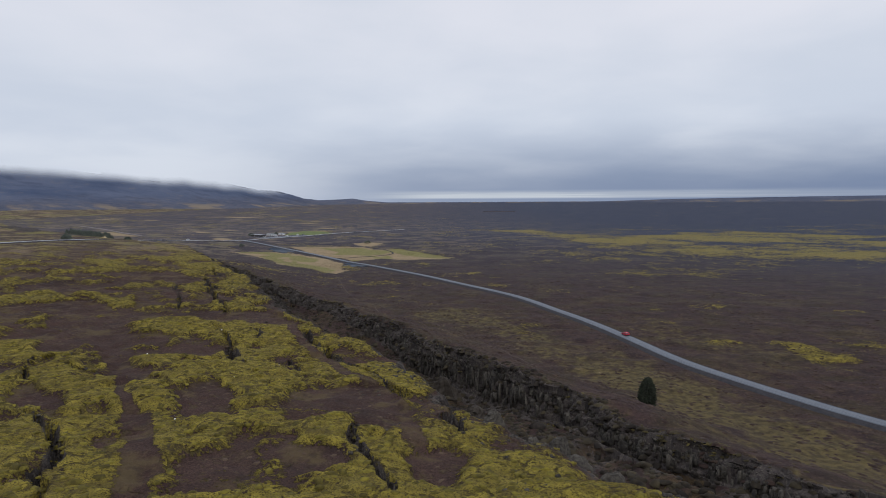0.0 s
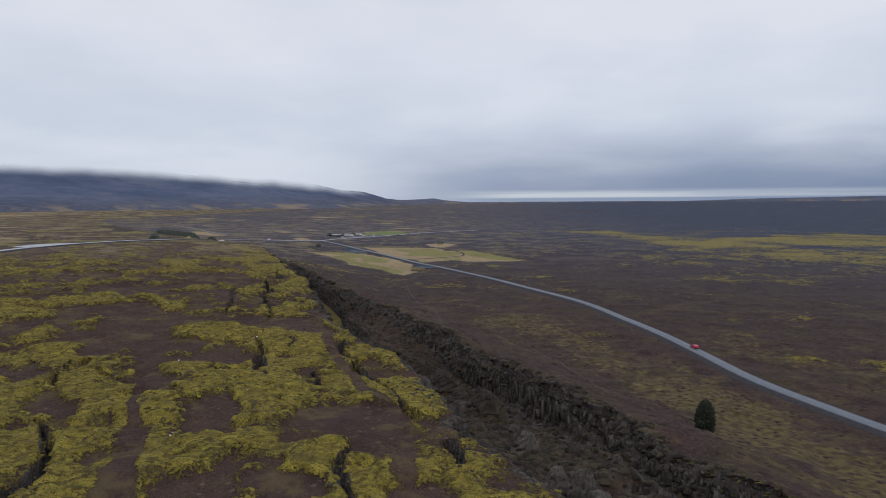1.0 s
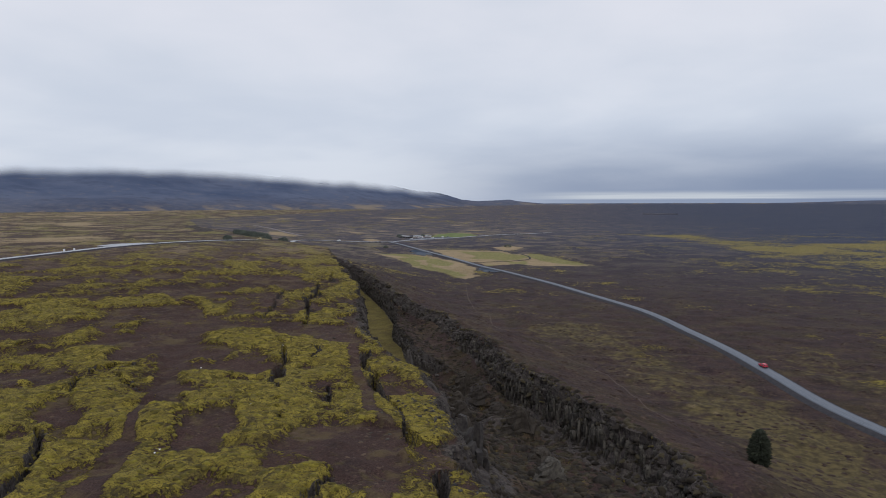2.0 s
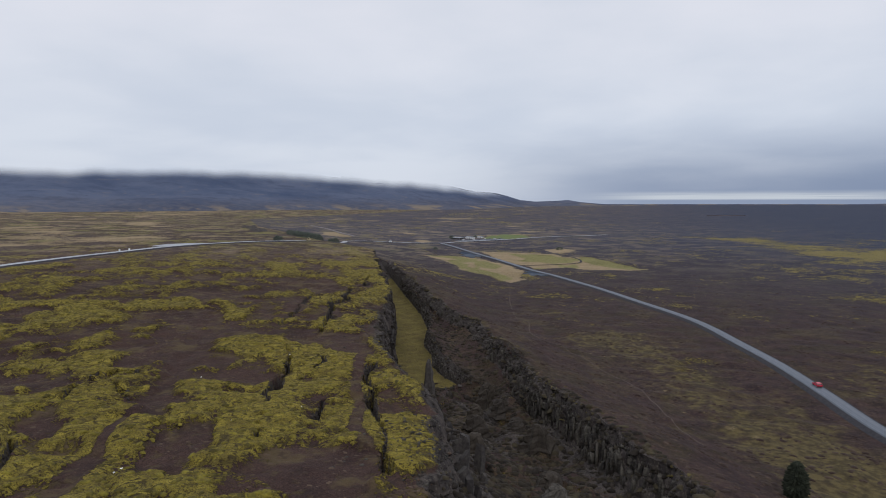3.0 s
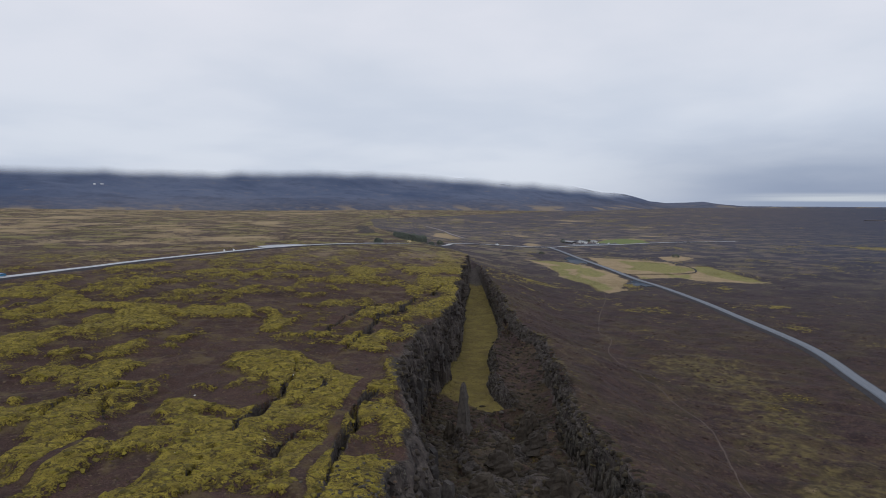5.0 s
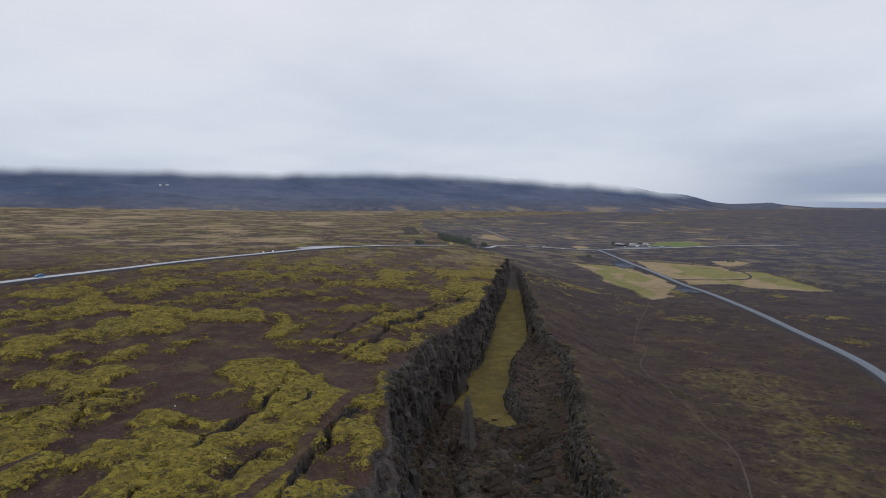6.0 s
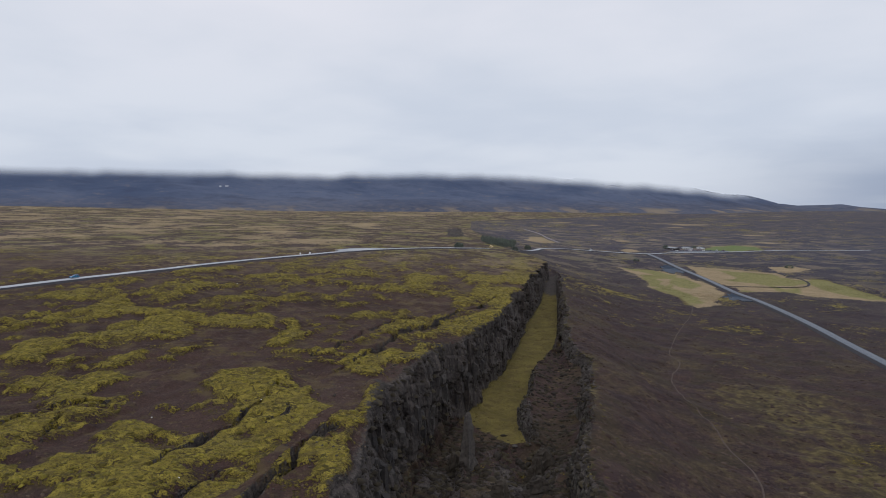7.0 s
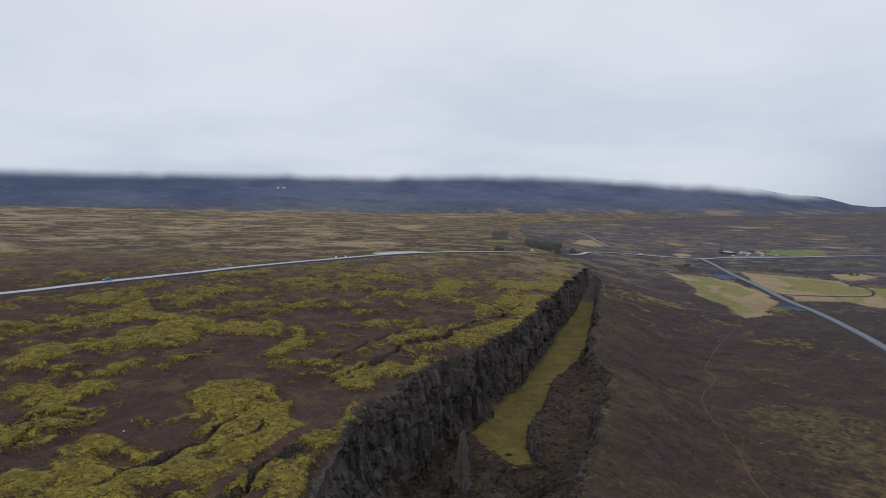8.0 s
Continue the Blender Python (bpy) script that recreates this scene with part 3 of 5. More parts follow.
def moss_cover(x, y):
    """From 0 to 1: bare heath to closed moss; 0.5 is a patch's edge."""
    w, e = along(y, WEST), along(y, EAST)
    d = np.maximum(w - x, 0)
    wx, wy = x + 11 * fbm(x, y, 15, 41, 3), y + 14 * fbm(x, y, 15, 47, 3)
    sx, sy = x + 5 * fbm(x, y, 7, 51, 3), y + 6 * fbm(x, y, 7, 53, 3)
    hump = 0.9 * fbm(x, y, 22, 111, 4) + 0.8 * fbm(x, y, 5.0, 113, 3)
    n = 1.5 * fbm(wx, wy, 20, 11, 3) + 0.55 * fbm(x, y, 8, 13, 3)
    lines = 1.1 * fbm(x * 0.6 + y * 0.4, (y - 0.6 * x) * 0.18, 8, 19, 3)
    closed = np.maximum(covered(sx, sy, MOSS_FIELDS, 2.5), 1 - smooth(y, 92, 108))
    single = 0.9 * np.maximum(covered(sx, sy, CUSHIONS_WEST, 2.0), covered(sx, sy, CUSHIONS_MID, 2.0))
    specks = smooth(fbm(x * 0.8 + y * 0.5, (y - 0.6 * x) * 0.5, 9, 65, 3), 0.12, 0.24)
    bare = np.maximum(covered(sx, sy, HOLLOWS, 2.0), covered(sx, sy, HOLLOWS_RIM, 2.0))
    near = 0.23 + 0.57 * np.maximum(closed, np.maximum(single, 0.75 * specks)) - 0.64 * bare + 0.7 * hump + 0.35 * n + 0.6 * lines + 0.7 * fbm(x, y, 4.5, 49, 3) + 0.6 * fbm(x, y * 0.8, 10, 59, 3)
    near = near + np.exp(-((d / 8.0) ** 2)) * (0.16 * smooth(y, 125, 140) - 0.22 * (1 - smooth(y, 125, 140)) - 0.9 * fbm(x, y, 6, 55, 3))
    mid = 0.36 + 0.5 * n + 0.8 * lines + 0.8 * hump + 0.5 * fbm(x, y, 6, 57, 3) + 0.4 * covered(sx, sy, CUSHIONS_NORTH, 4.0) + 0.3 * single
    far = 0.34 + 1.5 * fbm(x, y, 45, 23, 4) + 0.8 * fbm(x, y * 0.7, 14, 27, 3)
    f1, f2 = smooth(y - 0.25 * x, 222, 262), smooth(d, 220, 330)
    mid = mid + (0.28 + 0.22 * smooth(y, 230, 300)) * np.exp(-((d / 30.0) ** 2)) * (0.75 + 1.8 * fbm(x, y, 14, 45, 2))
    left = (near * (1 - f1) + mid * f1) * (1 - f2) + far * f2
    out = y - 0.1 * x
    right = -0.12 + 0.26 * smooth(out, 330, 520) + 0.9 * fbm(x, y, 70, 29, 4) + 0.6 * n + 0.5 * lines
    right += blobs(wx, wy, PATCHES_PLAIN) + 0.6 * covered(sx, sy, CUSHIONS_PLAIN, 4.0)
    band = smooth(inside(x + 60 * fbm(x, y, 90, 35, 3), y + 90 * fbm(x, y, 90, 37, 3), MOSS_BAND), -30, 30)
    right += band * (0.42 + 1.3 * fbm(x, y, 60, 33, 3))
    north = smooth(-x / np.maximum(y, 1.0), -0.02, 0.16)
    right += 0.3 * smooth(out, 1000, 1500) * (north * (0.15 + 1.5 * fbm(x, y, 130, 39, 3)) - 1.1 * (1 - north))
    return np.clip(np.where(x < 0.5 * (w + e), left, right), 0, 1)


# ---- the ground ----
def steps(start, stop, first, growth):
    out, s = [start], first
    while out[-1] < stop:
        out.append(out[-1] + s)
        s *= growth
    return np.array(out)


def build_ground():
    ys = np.r_[-150 + 6 * np.arange(20), -30 + 1.5 * np.arange(52), 48 + 0.62 * np.arange(430), 314.6 + 1.05 * np.arange(200)]
    ys = np.r_[ys, steps(ys[-1] + 1.2, 5000, 1.3, 1.03)]
    west = steps(0.4, 85, 0.5, 1.0)
    west = np.r_[west, steps(west[-1] + 0.6, 4900, 0.6, 1.03)][::-1]
    east = steps(0.6, 70, 0.9, 1.0)
    east = np.r_[east, steps(east[-1] + 1.0, 4900, 1.0, 1.03)]
    nw, n1, n2, n3, n4 = 30, 26, 9, 18, 18
    Y = ys[:, None]
    w, e, fl, fr = (along(ys, t)[:, None] for t in (WEST, EAST, FLOOR_L, FLOOR_R))
    fz, lz, wz, ez = (along(ys, t)[:, None] for t in (FLOOR_Z, LEDGE_Z, WEST_Z, EAST_Z))
    keep = 1 - smooth(Y, 480, 560)
    # ragged rims: blocks have broken off along the wall
    jag = (5.0 * fbm(ys, ys * 0, 22, 61, 2) + 8.5 * fbm(ys, ys * 0, 7, 63, 3))[:, None] * keep
    jag_e = (6.0 * fbm(ys, ys * 0, 26, 71, 2) + 6.0 * fbm(ys, ys * 0, 7, 73, 3))[:, None] * keep
    xs, zs, rocks = [], [], []
    # plateau
    X = w + jag * np.exp(-west / 7.0) - west
    Yb = np.broadcast_to(Y, X.shape)
    z = base_z(X, Yb)
    z = z - 1.2 * np.exp(-west / 1.5) * keep
    xs.append(X), zs.append(z), rocks.append((0.62 * np.exp(-west / 1.5) + 0.30 * np.exp(-((west / 8.0) ** 2)) * smooth(-Y, -300, -200)) * keep + 0 * X)
    # west wall
    t = np.linspace(0, 1, nw)[None]
    top = base_z(w + jag - 0.5, Y) - 1.0
    foot = np.maximum(fl, w + jag + 1.5)
    zz = top + (fz - top) * t
    tall = smooth(top - fz, 3, 10) * keep
    relief = 1.6 * fbm(Yb[:, :1] + 0 * t, zz * 0.35, 5, 81, 3) + 6.0 * fbm(Yb[:, :1] + 0 * t, zz * 0.6, 13, 83, 3)
    relief = relief + 3.0 * blocky(Yb[:, :1], zz, 6.0, 8.0, 84) + 1.7 * blocky(Yb[:, :1], zz, 2.3, 3.4, 86)
    X = w + jag + (foot - w - jag) * (0.35 * t + 0.65 * t**3) + relief * tall * np.sin(np.pi * np.clip(t, 0, 1)) ** 0.5
    xs.append(X), zs.append(zz), rocks.append(tall * (1 - 0.8 * smooth(t, 0.62, 0.9) * smooth(-Y, -235, -215) - 0.6 * smooth(t, 0.9, 1.0)) + 0 * t)
    # floor
    t = np.linspace(0, 1, n1 + 2)[None, 1:-1]
    right = np.maximum(fr, foot + 1.0)
    X = foot + (right - foot) * t
    bow = 0.8 * (2 * t - 1) ** 4
    rough = smooth(-Y, -222, -205) * keep * 0.8
    zz = fz + bow + 9.0 * rough * fbm(X, Y + 0 * X, 9, 91, 4) + 0.25 * fbm(X, Y + 0 * X, 3, 93, 2)
    xs.append(X), zs.append(zz), rocks.append(rough * (0.5 + 1.6 * fbm(X, Y + 0 * X, 10, 95, 3)) + 0.8 * smooth(Y, 435, 475) * keep)
    # face of the inner ledge
    t = np.linspace(0, 1, n2)[None]
    jl = (5.0 * fbm(ys, ys * 0, 10, 97, 3))[:, None] * keep
    run = np.minimum(3.0, (e - fr) * 0.3)
    X = right + np.maximum(jl, -1) * t + run * t + 1.6 * keep * fbm(Y + 0 * t, t * 9, 4, 98, 3) * np.sin(np.pi * t)
    zz = fz + bow[:, -1:] + (lz - fz) * t**0.8
    xs.append(X), zs.append(zz), rocks.append(keep * (0.9 - 0.5 * smooth(t, 0.8, 1)) + 0 * X)
    l0 = X[:, -1:]
    # ledge
    t = np.linspace(0, 1, n3 + 2)[None, 1:-1]
    ef = np.maximum(e + jag_e - 3.5, l0 + 1.0)
    X = l0 + (ef - l0) * t
    lump = 8.0 * (0.3 + 1.3 * rough) * fbm(X, Y + 0 * X, 11, 101, 4)
    zz = lz + (lump - 2.0 * np.sin(np.pi * t)) * keep * np.sin(np.pi * t) ** 0.5
    xs.append(X), zs.append(zz), rocks.append(keep * np.clip(-0.05 + 0.65 * rough + 1.5 * fbm(X, Y + 0 * X, 9, 103, 3), 0, 1))
    # east wall
    t = np.linspace(0, 1, n4)[None]
    er = np.maximum(e + jag_e, ef + 0.8)
    etop = base_z(er + 0.3, Y)
    zz = lz + (etop - lz) * t
    relief = 1.2 * fbm(Y + 0 * t, zz * 0.35, 4, 105, 3) + 4.0 * fbm(Y + 0 * t, zz * 0.6, 10, 107, 3)
    relief = relief + 2.2 * blocky(Y, zz, 3.6, 4.0, 108) + 1.2 * blocky(Y, zz, 1.7, 2.2, 110)
    X = ef + (er - ef) * t + relief * keep * np.sin(np.pi * t) ** 0.5
    xs.append(X), zs.append(zz), rocks.append(keep * (1 - 0.3 * t) + 0 * X)
    # plain
    X = er * np.exp(-east / 8.0) + e * (1 - np.exp(-east / 8.0)) + east
    Yb = np.broadcast_to(Y, X.shape)
    z = base_z(X, Yb) + 0.9 * np.exp(-((east - 2) / 3.0) ** 2) * keep * (0.6 + 2 * fbm(Yb, X * 0, 9, 109, 2))
    xs.append(X), zs.append(z), rocks.append(0.7 * np.exp(-east / 1.8) * keep + 0 * X)
    X, Z, R = np.concatenate(xs, 1), np.concatenate(zs, 1), np.concatenate(rocks, 1)
    Y = np.broadcast_to(Y, X.shape).copy()
    cols = np.arange(X.shape[1])
    plateau = cols < len(west)
    plain = cols >= X.shape[1] - len(east)
    outer = (plateau | plain)[None]

    # the rift closes to the north
    closed = np.where(outer, 0, smooth(Y, 520, 620))
    Z = Z * (1 - closed) + base_z(X, Y) * closed

    # hummocks, and moss standing proud of the heath
    moss = moss_cover(X, Y)
    far = np.hypot(X, Y - 50)
    calm = 1 - np.where(plateau, 0.72, 0.55)[None] * smooth(far, 260, 560) - 0.2 * smooth(far, 700, 1500)
    lumps = np.where(plateau[None], 2.4 * fbm(X, Y, 22, 111, 4) + 1.5 * fbm(X, Y, 5.0, 113, 3), 3.2 * fbm(X, Y, 22, 111, 2) + 2.6 * fbm(X, Y, 6.0, 113, 1))
    Z = Z + np.where(outer, calm * (lumps * np.where(plateau, 1.0, 0.45) + np.where(plateau, 0.9, 0.5) * smooth(moss, 0.35, 0.75)), 0)
    moss = np.where(plateau[None], moss * (1 - 0.15 * np.exp(-((along(Y, WEST) - X) / 8.0) ** 2)), moss)
    # cracks
    for half, line in CRACKS + CRACKS_SMALL:
        d = near_line(X + 4.0 * fbm(X, Y, 6, 121, 4), Y + 4.0 * fbm(X, Y, 6, 123, 4), line)
        wide = np.maximum(half * (0.8 + 2.4 * fbm(X, Y, 11, 125, 2)), 0.12)
        cut = np.where(plateau[None], 1 - smooth(d, wide * 0.55, wide * 1.15), 0)
        Z = Z - min(4.5, 1.0 + 4.0 * half) * cut
        R = np.maximum(R, 0.95 * np.where(plateau[None], 1 - smooth(d, wide * 0.9, wide * 1.5 + 0.4), 0) * (0.7 + 0.9 * fbm(X, Y, 5, 127, 2)))
    # roads lie in cuttings and on banks, the ground is levelled under them
    for line, half in ((MAIN_ROAD, 4.0), (WEST_ROAD, 4.5), (EAST_ROAD, 4.5)):
        d = near_line(X, Y, line)
        f = (1 - smooth(d, half, half + 9)) * outer
        Z = Z * (1 - f) + (base_z(X, Y) - 0.35) * f
        moss = moss * (1 - 0.9 * (1 - smooth(d, half + 4, half + 10)))
    # trodden paths
    path_d = near_line(X + 5 * fbm(X, Y, 12, 131, 3), Y + 3 * fbm(X, Y, 7, 133, 2), FOOTPATH) / (1 + 1.6 * fbm(X, Y, 14, 135, 2))
    rim_d = near_line(X + 3 * fbm(X, Y, 10, 132, 2), Y + 3 * fbm(X, Y, 9, 134, 2), RIM_PATH)
    moss = moss * smooth(path_d, 0.5, 1.9) * smooth(rim_d, 0.5, 1.8)
    Z = Z - 0.35 * (1 - smooth(near_line(X, Y, FOOTPATH), 0.8, 2.4))
    fx, fy = 12 * fbm(X, Y, 24, 151, 4), 16 * fbm(X, Y, 24, 153, 4)
    grass = np.zeros_like(X)
    for poly in FIELD_GREEN:
        grass = np.maximum(grass, smooth(inside(X + fx, Y + fy, poly), -4, 4))
    lawn = smooth(inside(X + 0.3 * fx, Y + 0.3 * fy, FIELD_GREEN[-1]), -3, 3)
    straw = 0.9 * lawn
    for poly in FIELD_STRAW:
        straw = np.maximum(straw, smooth(inside(X + fx, Y + fy, poly), -5, 8))
    grass = grass * np.clip(0.95 + 1.6 * fbm(X, Y, 42, 155, 3), 0, 1)
    grass = np.maximum(grass, 0.9 * straw * smooth(fbm(X, Y, 34, 173, 3), 0.04, 0.14) * (Y > 480) * (Y < 760) * plain[None])
    grass = np.maximum(grass, lawn)
    flat = np.maximum(grass, straw) * plain[None]
    Z = Z * (1 - flat) + (base_z(X, Y) - 0.1) * flat
    # the valley floor is grass where it is not rubble
    k0 = len(west) + nw
    fl_cols = (cols >= k0 - 3) & (cols < k0 + n1 + 1)
    end = np.interp(X, [-72, -64, -54, -40, -30], [240, 230, 227, 223, 220]) + 5 * fbm(X, Y, 5, 165, 3)
    grass = np.where(fl_cols[None], smooth(Y - end, -2, 3) * (1 - smooth(Y, 440, 480)), grass)
    straw = np.maximum(straw, np.where(outer, 0, 0.08 + 0.9 * fbm(X, Y, 12, 133, 3)))
    # dry grass on the heath towards the road and far out on the plateau
    dry = 0.46 * np.exp(-((near_line(X, Y, [(-8, 307), (10, 279), (22, 260), (33, 246), (41, 233), (47, 217), (52, 206)]) / 10) ** 2)) * (0.55 + 1.6 * fbm(X, Y, 5, 135, 3))
    straw = np.maximum(straw, np.where(plain[None], dry, 0))
    out = along(Y, WEST) - X
    dry = (0.34 + 1.2 * fbm(X, Y, 150, 137, 3) + 2.2 * fbm(X, Y, 45, 139, 3)) * smooth(out, 130, 300)
    straw = np.maximum(straw, np.where(plateau[None], dry, 0))
    north = smooth(-X / np.maximum(Y, 1.0), -0.05, 0.2) * smooth(Y, 820, 1000)
    dry = (0.02 + 1.0 * fbm(X, Y, 150, 145, 3) + 1.8 * fbm(X, Y, 45, 147, 3)) * north
    straw = np.maximum(straw, np.where(plateau[None], 0, dry))
    moss = np.where(outer, moss, 0.2 + 1.0 * fbm(X, Y, 8, 141, 3) * rough)
    # softer olive growth between the footpath and the road, and along the lower rim
    olive = np.exp(-((near_line(X, Y, [(8, 322), (34, 276), (50, 240), (64, 202), (76, 165), (90, 128)]) / 24) ** 2)) * (0.80 + 1.4 * fbm(X, Y, 18, 167, 3))
    olive = np.maximum(olive, 0.5 * np.exp(-((near_line(X, Y, [(100, 292), (112, 250), (135, 235)]) / 22) ** 2)))
    olive = np.maximum(olive, 0.62 * np.exp(-(((X - along(Y, EAST)) / 5.0) ** 2)) * (0.7 + 1.4 * fbm(X, Y, 14, 169, 2)))
    olive = np.maximum(olive, 2.0 * smooth(lawn, 0.1, 0.4))
    olive = np.where(plain[None], olive, np.where(outer, 0, 0.15 + 0.9 * fbm(X, Y, 9, 171, 3)))
    scarp = np.exp(-(((X - 0.5 * (along(Y, WEST) + along(Y, EAST)) + 12) / 20.0) ** 2)) * smooth(Y, 540, 620) * (1 - smooth(Y, 880, 990))
    R = np.maximum(R, scarp * np.clip(0.65 + 1.8 * fbm(X, Y, 30, 157, 3), 0, 1))
    Z = Z + 3.0 * scarp * fbm(X, Y, 18, 159, 3)
    # a dark lava hump above the scarp
    hump = np.minimum(blobs(X, Y, [(-455, 690, 40, 13, 130, 1.0), (-505, 748, 46, 15, 130, 1.0), (-560, 812, 44, 13, 130, 1.0), (-610, 880, 40, 10, 130, 0.9)]), 1.0)
    R, Z = np.maximum(R, hump * np.clip(0.8 + 1.4 * fbm(X, Y, 14, 161, 3), 0, 1)), Z + 4.0 * hump * (0.6 + 1.5 * fbm(X, Y, 14, 163, 3))
    R = np.clip(R + 0.5 * fbm(X, Y + Z, 5, 143, 3) * (R > 0.05), 0, 1)

    rows, ncol = X.shape
    mesh = bpy.data.meshes.new("ground")
    idx = np.arange(rows * ncol).reshape(rows, ncol)
    quads = np.stack([idx[:-1, :-1], idx[:-1, 1:], idx[1:, 1:], idx[1:, :-1]], -1).reshape(-1, 4)
    mesh.vertices.add(rows * ncol)
    mesh.vertices.foreach_set("co", np.stack([X, Y, Z], -1).astype(np.float32).ravel())
    mesh.loops.add(quads.size)
    mesh.loops.foreach_set("vertex_index", quads.astype(np.int32).ravel())
    mesh.polygons.add(len(quads))
    mesh.polygons.foreach_set("loop_start", np.arange(0, quads.size, 4, dtype=np.int32))
    mesh.polygons.foreach_set("loop_total", np.full(len(quads), 4, np.int32))
    # rock faces keep hard edges
    hard = ((R[:-1, :-1] > 0.5) & ~(plateau | plain)[None, :-1]).ravel()
    mesh.polygons.foreach_set("use_smooth", ~hard)
    mesh.update(calc_edges=True)
    att = mesh.attributes.new("cover", "FLOAT_COLOR", "POINT")
    att.data.foreach_set("color", np.stack([moss, grass, R, straw], -1).astype(np.float32).ravel())
    att = mesh.attributes.new("birch", "FLOAT", "POINT")
    att.data.foreach_set("value", np.where(plateau[None], 0, np.where(plain[None], 0.9, 0.7) + 0 * X).astype(np.float32).ravel())
    att = mesh.attributes.new("olive", "FLOAT", "POINT")
    att.data.foreach_set("value", olive.astype(np.float32).ravel())
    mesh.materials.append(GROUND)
    ob = new("ground", mesh)
    return tagged(ob, "brown heath and yellow-green moss over cracked lava", "ground", kind="structure"), X, Y, Z, moss, R, grass, straw, np.cumsum([len(west), nw, n1, n2, n3, n4])


ground, GX, GY, GZ, G_MOSS, G_ROCK, G_GRASS, G_STRAW, G_COLS = build_ground()


def surface_z(x, y):
    """The height of the finished ground at a place, from its nearest row and column."""
    j = int(np.argmin(np.abs(GY[:, 0] - y)))
    i = int(np.argmin(np.abs(GX[j] - x)))
    return float(GZ[j, i])


# ---- building blocks ----
def mesh_object(name, verts, faces, mat, parent=None, label="", flat=False):
    me = bpy.data.meshes.new(name)
    me.from_pydata([tuple(v) for v in verts], [], faces)
    me.materials.append(mat)
    if not flat:
        me.polygons.foreach_set("use_smooth", [True] * len(me.polygons))
    me.update()
    ob = new(name, me)
    ob.parent = parent
    return tagged(ob, label)


def part(name, bm, mat, parent=None, label="", soft=False):
    me = bpy.data.meshes.new(name)
    bmesh.ops.recalc_face_normals(bm, faces=bm.faces)
    bm.to_mesh(me)
    bm.free()
    me.materials.append(mat)
    if soft:
        me.polygons.foreach_set("use_smooth", [True] * len(me.polygons))
    ob = new(name, me)
    ob.parent = parent
    return tagged(ob, label)


def box(size, at=(0, 0, 0), bevel=0.0, taper=(1, 1)):
    bm = bmesh.new()
    bmesh.ops.create_cube(bm, size=1)
    for v in bm.verts:
        k = taper if v.co.z > 0 else (1, 1)
        v.co = Vector((v.co.x * size[0] * k[0] + at[0], v.co.y * size[1] * k[1] + at[1], v.co.z * size[2] + at[2]))
    if bevel:
        bmesh.ops.bevel(bm, geom=bm.edges[:], offset=bevel, segments=2, affect="EDGES")
    return bm


def tube(r, length, at=(0, 0, 0), axis="Z", n=14, r2=None):
    bm = bmesh.new()
    bmesh.ops.create_cone(bm, cap_ends=True, segments=n, radius1=r, radius2=r if r2 is None else r2, depth=length)
    turn = {"Z": Matrix(), "X": Matrix.Rotation(math.pi / 2, 4, "Y"), "Y": Matrix.Rotation(math.pi / 2, 4, "X")}[axis]
    bmesh.ops.transform(bm, matrix=Matrix.Translation(at) @ turn, verts=bm.verts)
    return bm


def spline(pts, step):
    """Evenly walked Catmull-Rom line through the points."""
    p = [Vector(q) for q in pts]
    p = [2 * p[0] - p[1], *p, 2 * p[-1] - p[-2]]
    out = []
    for a, b, c, d in zip(p, p[1:], p[2:], p[3:]):
        n = max(2, int((c - b).length / step))
        for k in range(n):
            t = k / n
            out.append(0.5 * (2 * b + (c - a) * t + (2 * a - 5 * b + 4 * c - d) * t * t + (3 * b - a - 3 * c + d) * t**3))
    return [*out, p[-2]]


def ribbon(name, pts, section, mat, step=4.0, lift=0.0, follow=False, parent=None, ease=None):
    """A strip along a line; section: (offset across, height) from left to right."""
    line = spline(pts, step)
    verts, faces = [], []
    level = np.array([ground_z(q.x, q.y) for q in line])
    level = np.convolve(np.pad(level, 7, mode="edge"), np.ones(15) / 15, mode="valid") if not follow else level
    if ease:
        # an even grade down the scarp, sinking the lip to fit the camera's view
        k = np.ones(31) / 31
        even = np.convolve(np.pad(level, 15, mode="edge"), k, mode="valid")
        at = np.array([q.y for q in line])
        f = smooth(at, ease[0], ease[0] + 40) * (1 - smooth(at, ease[1] - 40, ease[1]))
        level = level * (1 - f) + even * f
    for i, q in enumerate(line):
        d = (line[min(i + 1, len(line) - 1)] - line[max(i - 1, 0)]).normalized()
        nx, ny = d.y, -d.x
        z = float(level[i]) + lift
        for off, h in section:
            x, y = q.x + nx * off, q.y + ny * off
            zz = (surface_z(x, y) if follow else z) + h
            verts.append((x, y, zz))
    m = len(section)
    for i in range(len(line) - 1):
        for k in range(m - 1):
            a = i * m + k
            faces.append((a, a + 1, a + m + 1, a + m))
    return mesh_object(name, verts, faces, mat, parent)


# ---- roads ----
def road(name, pts, half, mat, label, lines=True, ease=None):
    top = 0.55
    ob = ribbon(name, pts, [(-half, top - 0.3), (-half, top), (0, top + 0.06), (half, top), (half, top - 0.3)], mat, ease=ease)
    tagged(ob, label, "road", kind="structure")
    low = -7.0 if ease else -0.7
    ribbon("road_bank", pts, [(-half - 1.6 - abs(low), low), (-half - 0.6, top - 0.06), (half + 0.6, top - 0.06), (half + 1.6 + abs(low), low)], SHOULDER, parent=ob, ease=ease)
    if lines:
        for side in (-1.35, -0.55, 0.55, 1.35):
            ribbon("wheel_track", pts, [(side - 0.24, top + 0.01), (side, top + 0.075), (side + 0.24, top + 0.01)], WORN, parent=ob)
    return ob


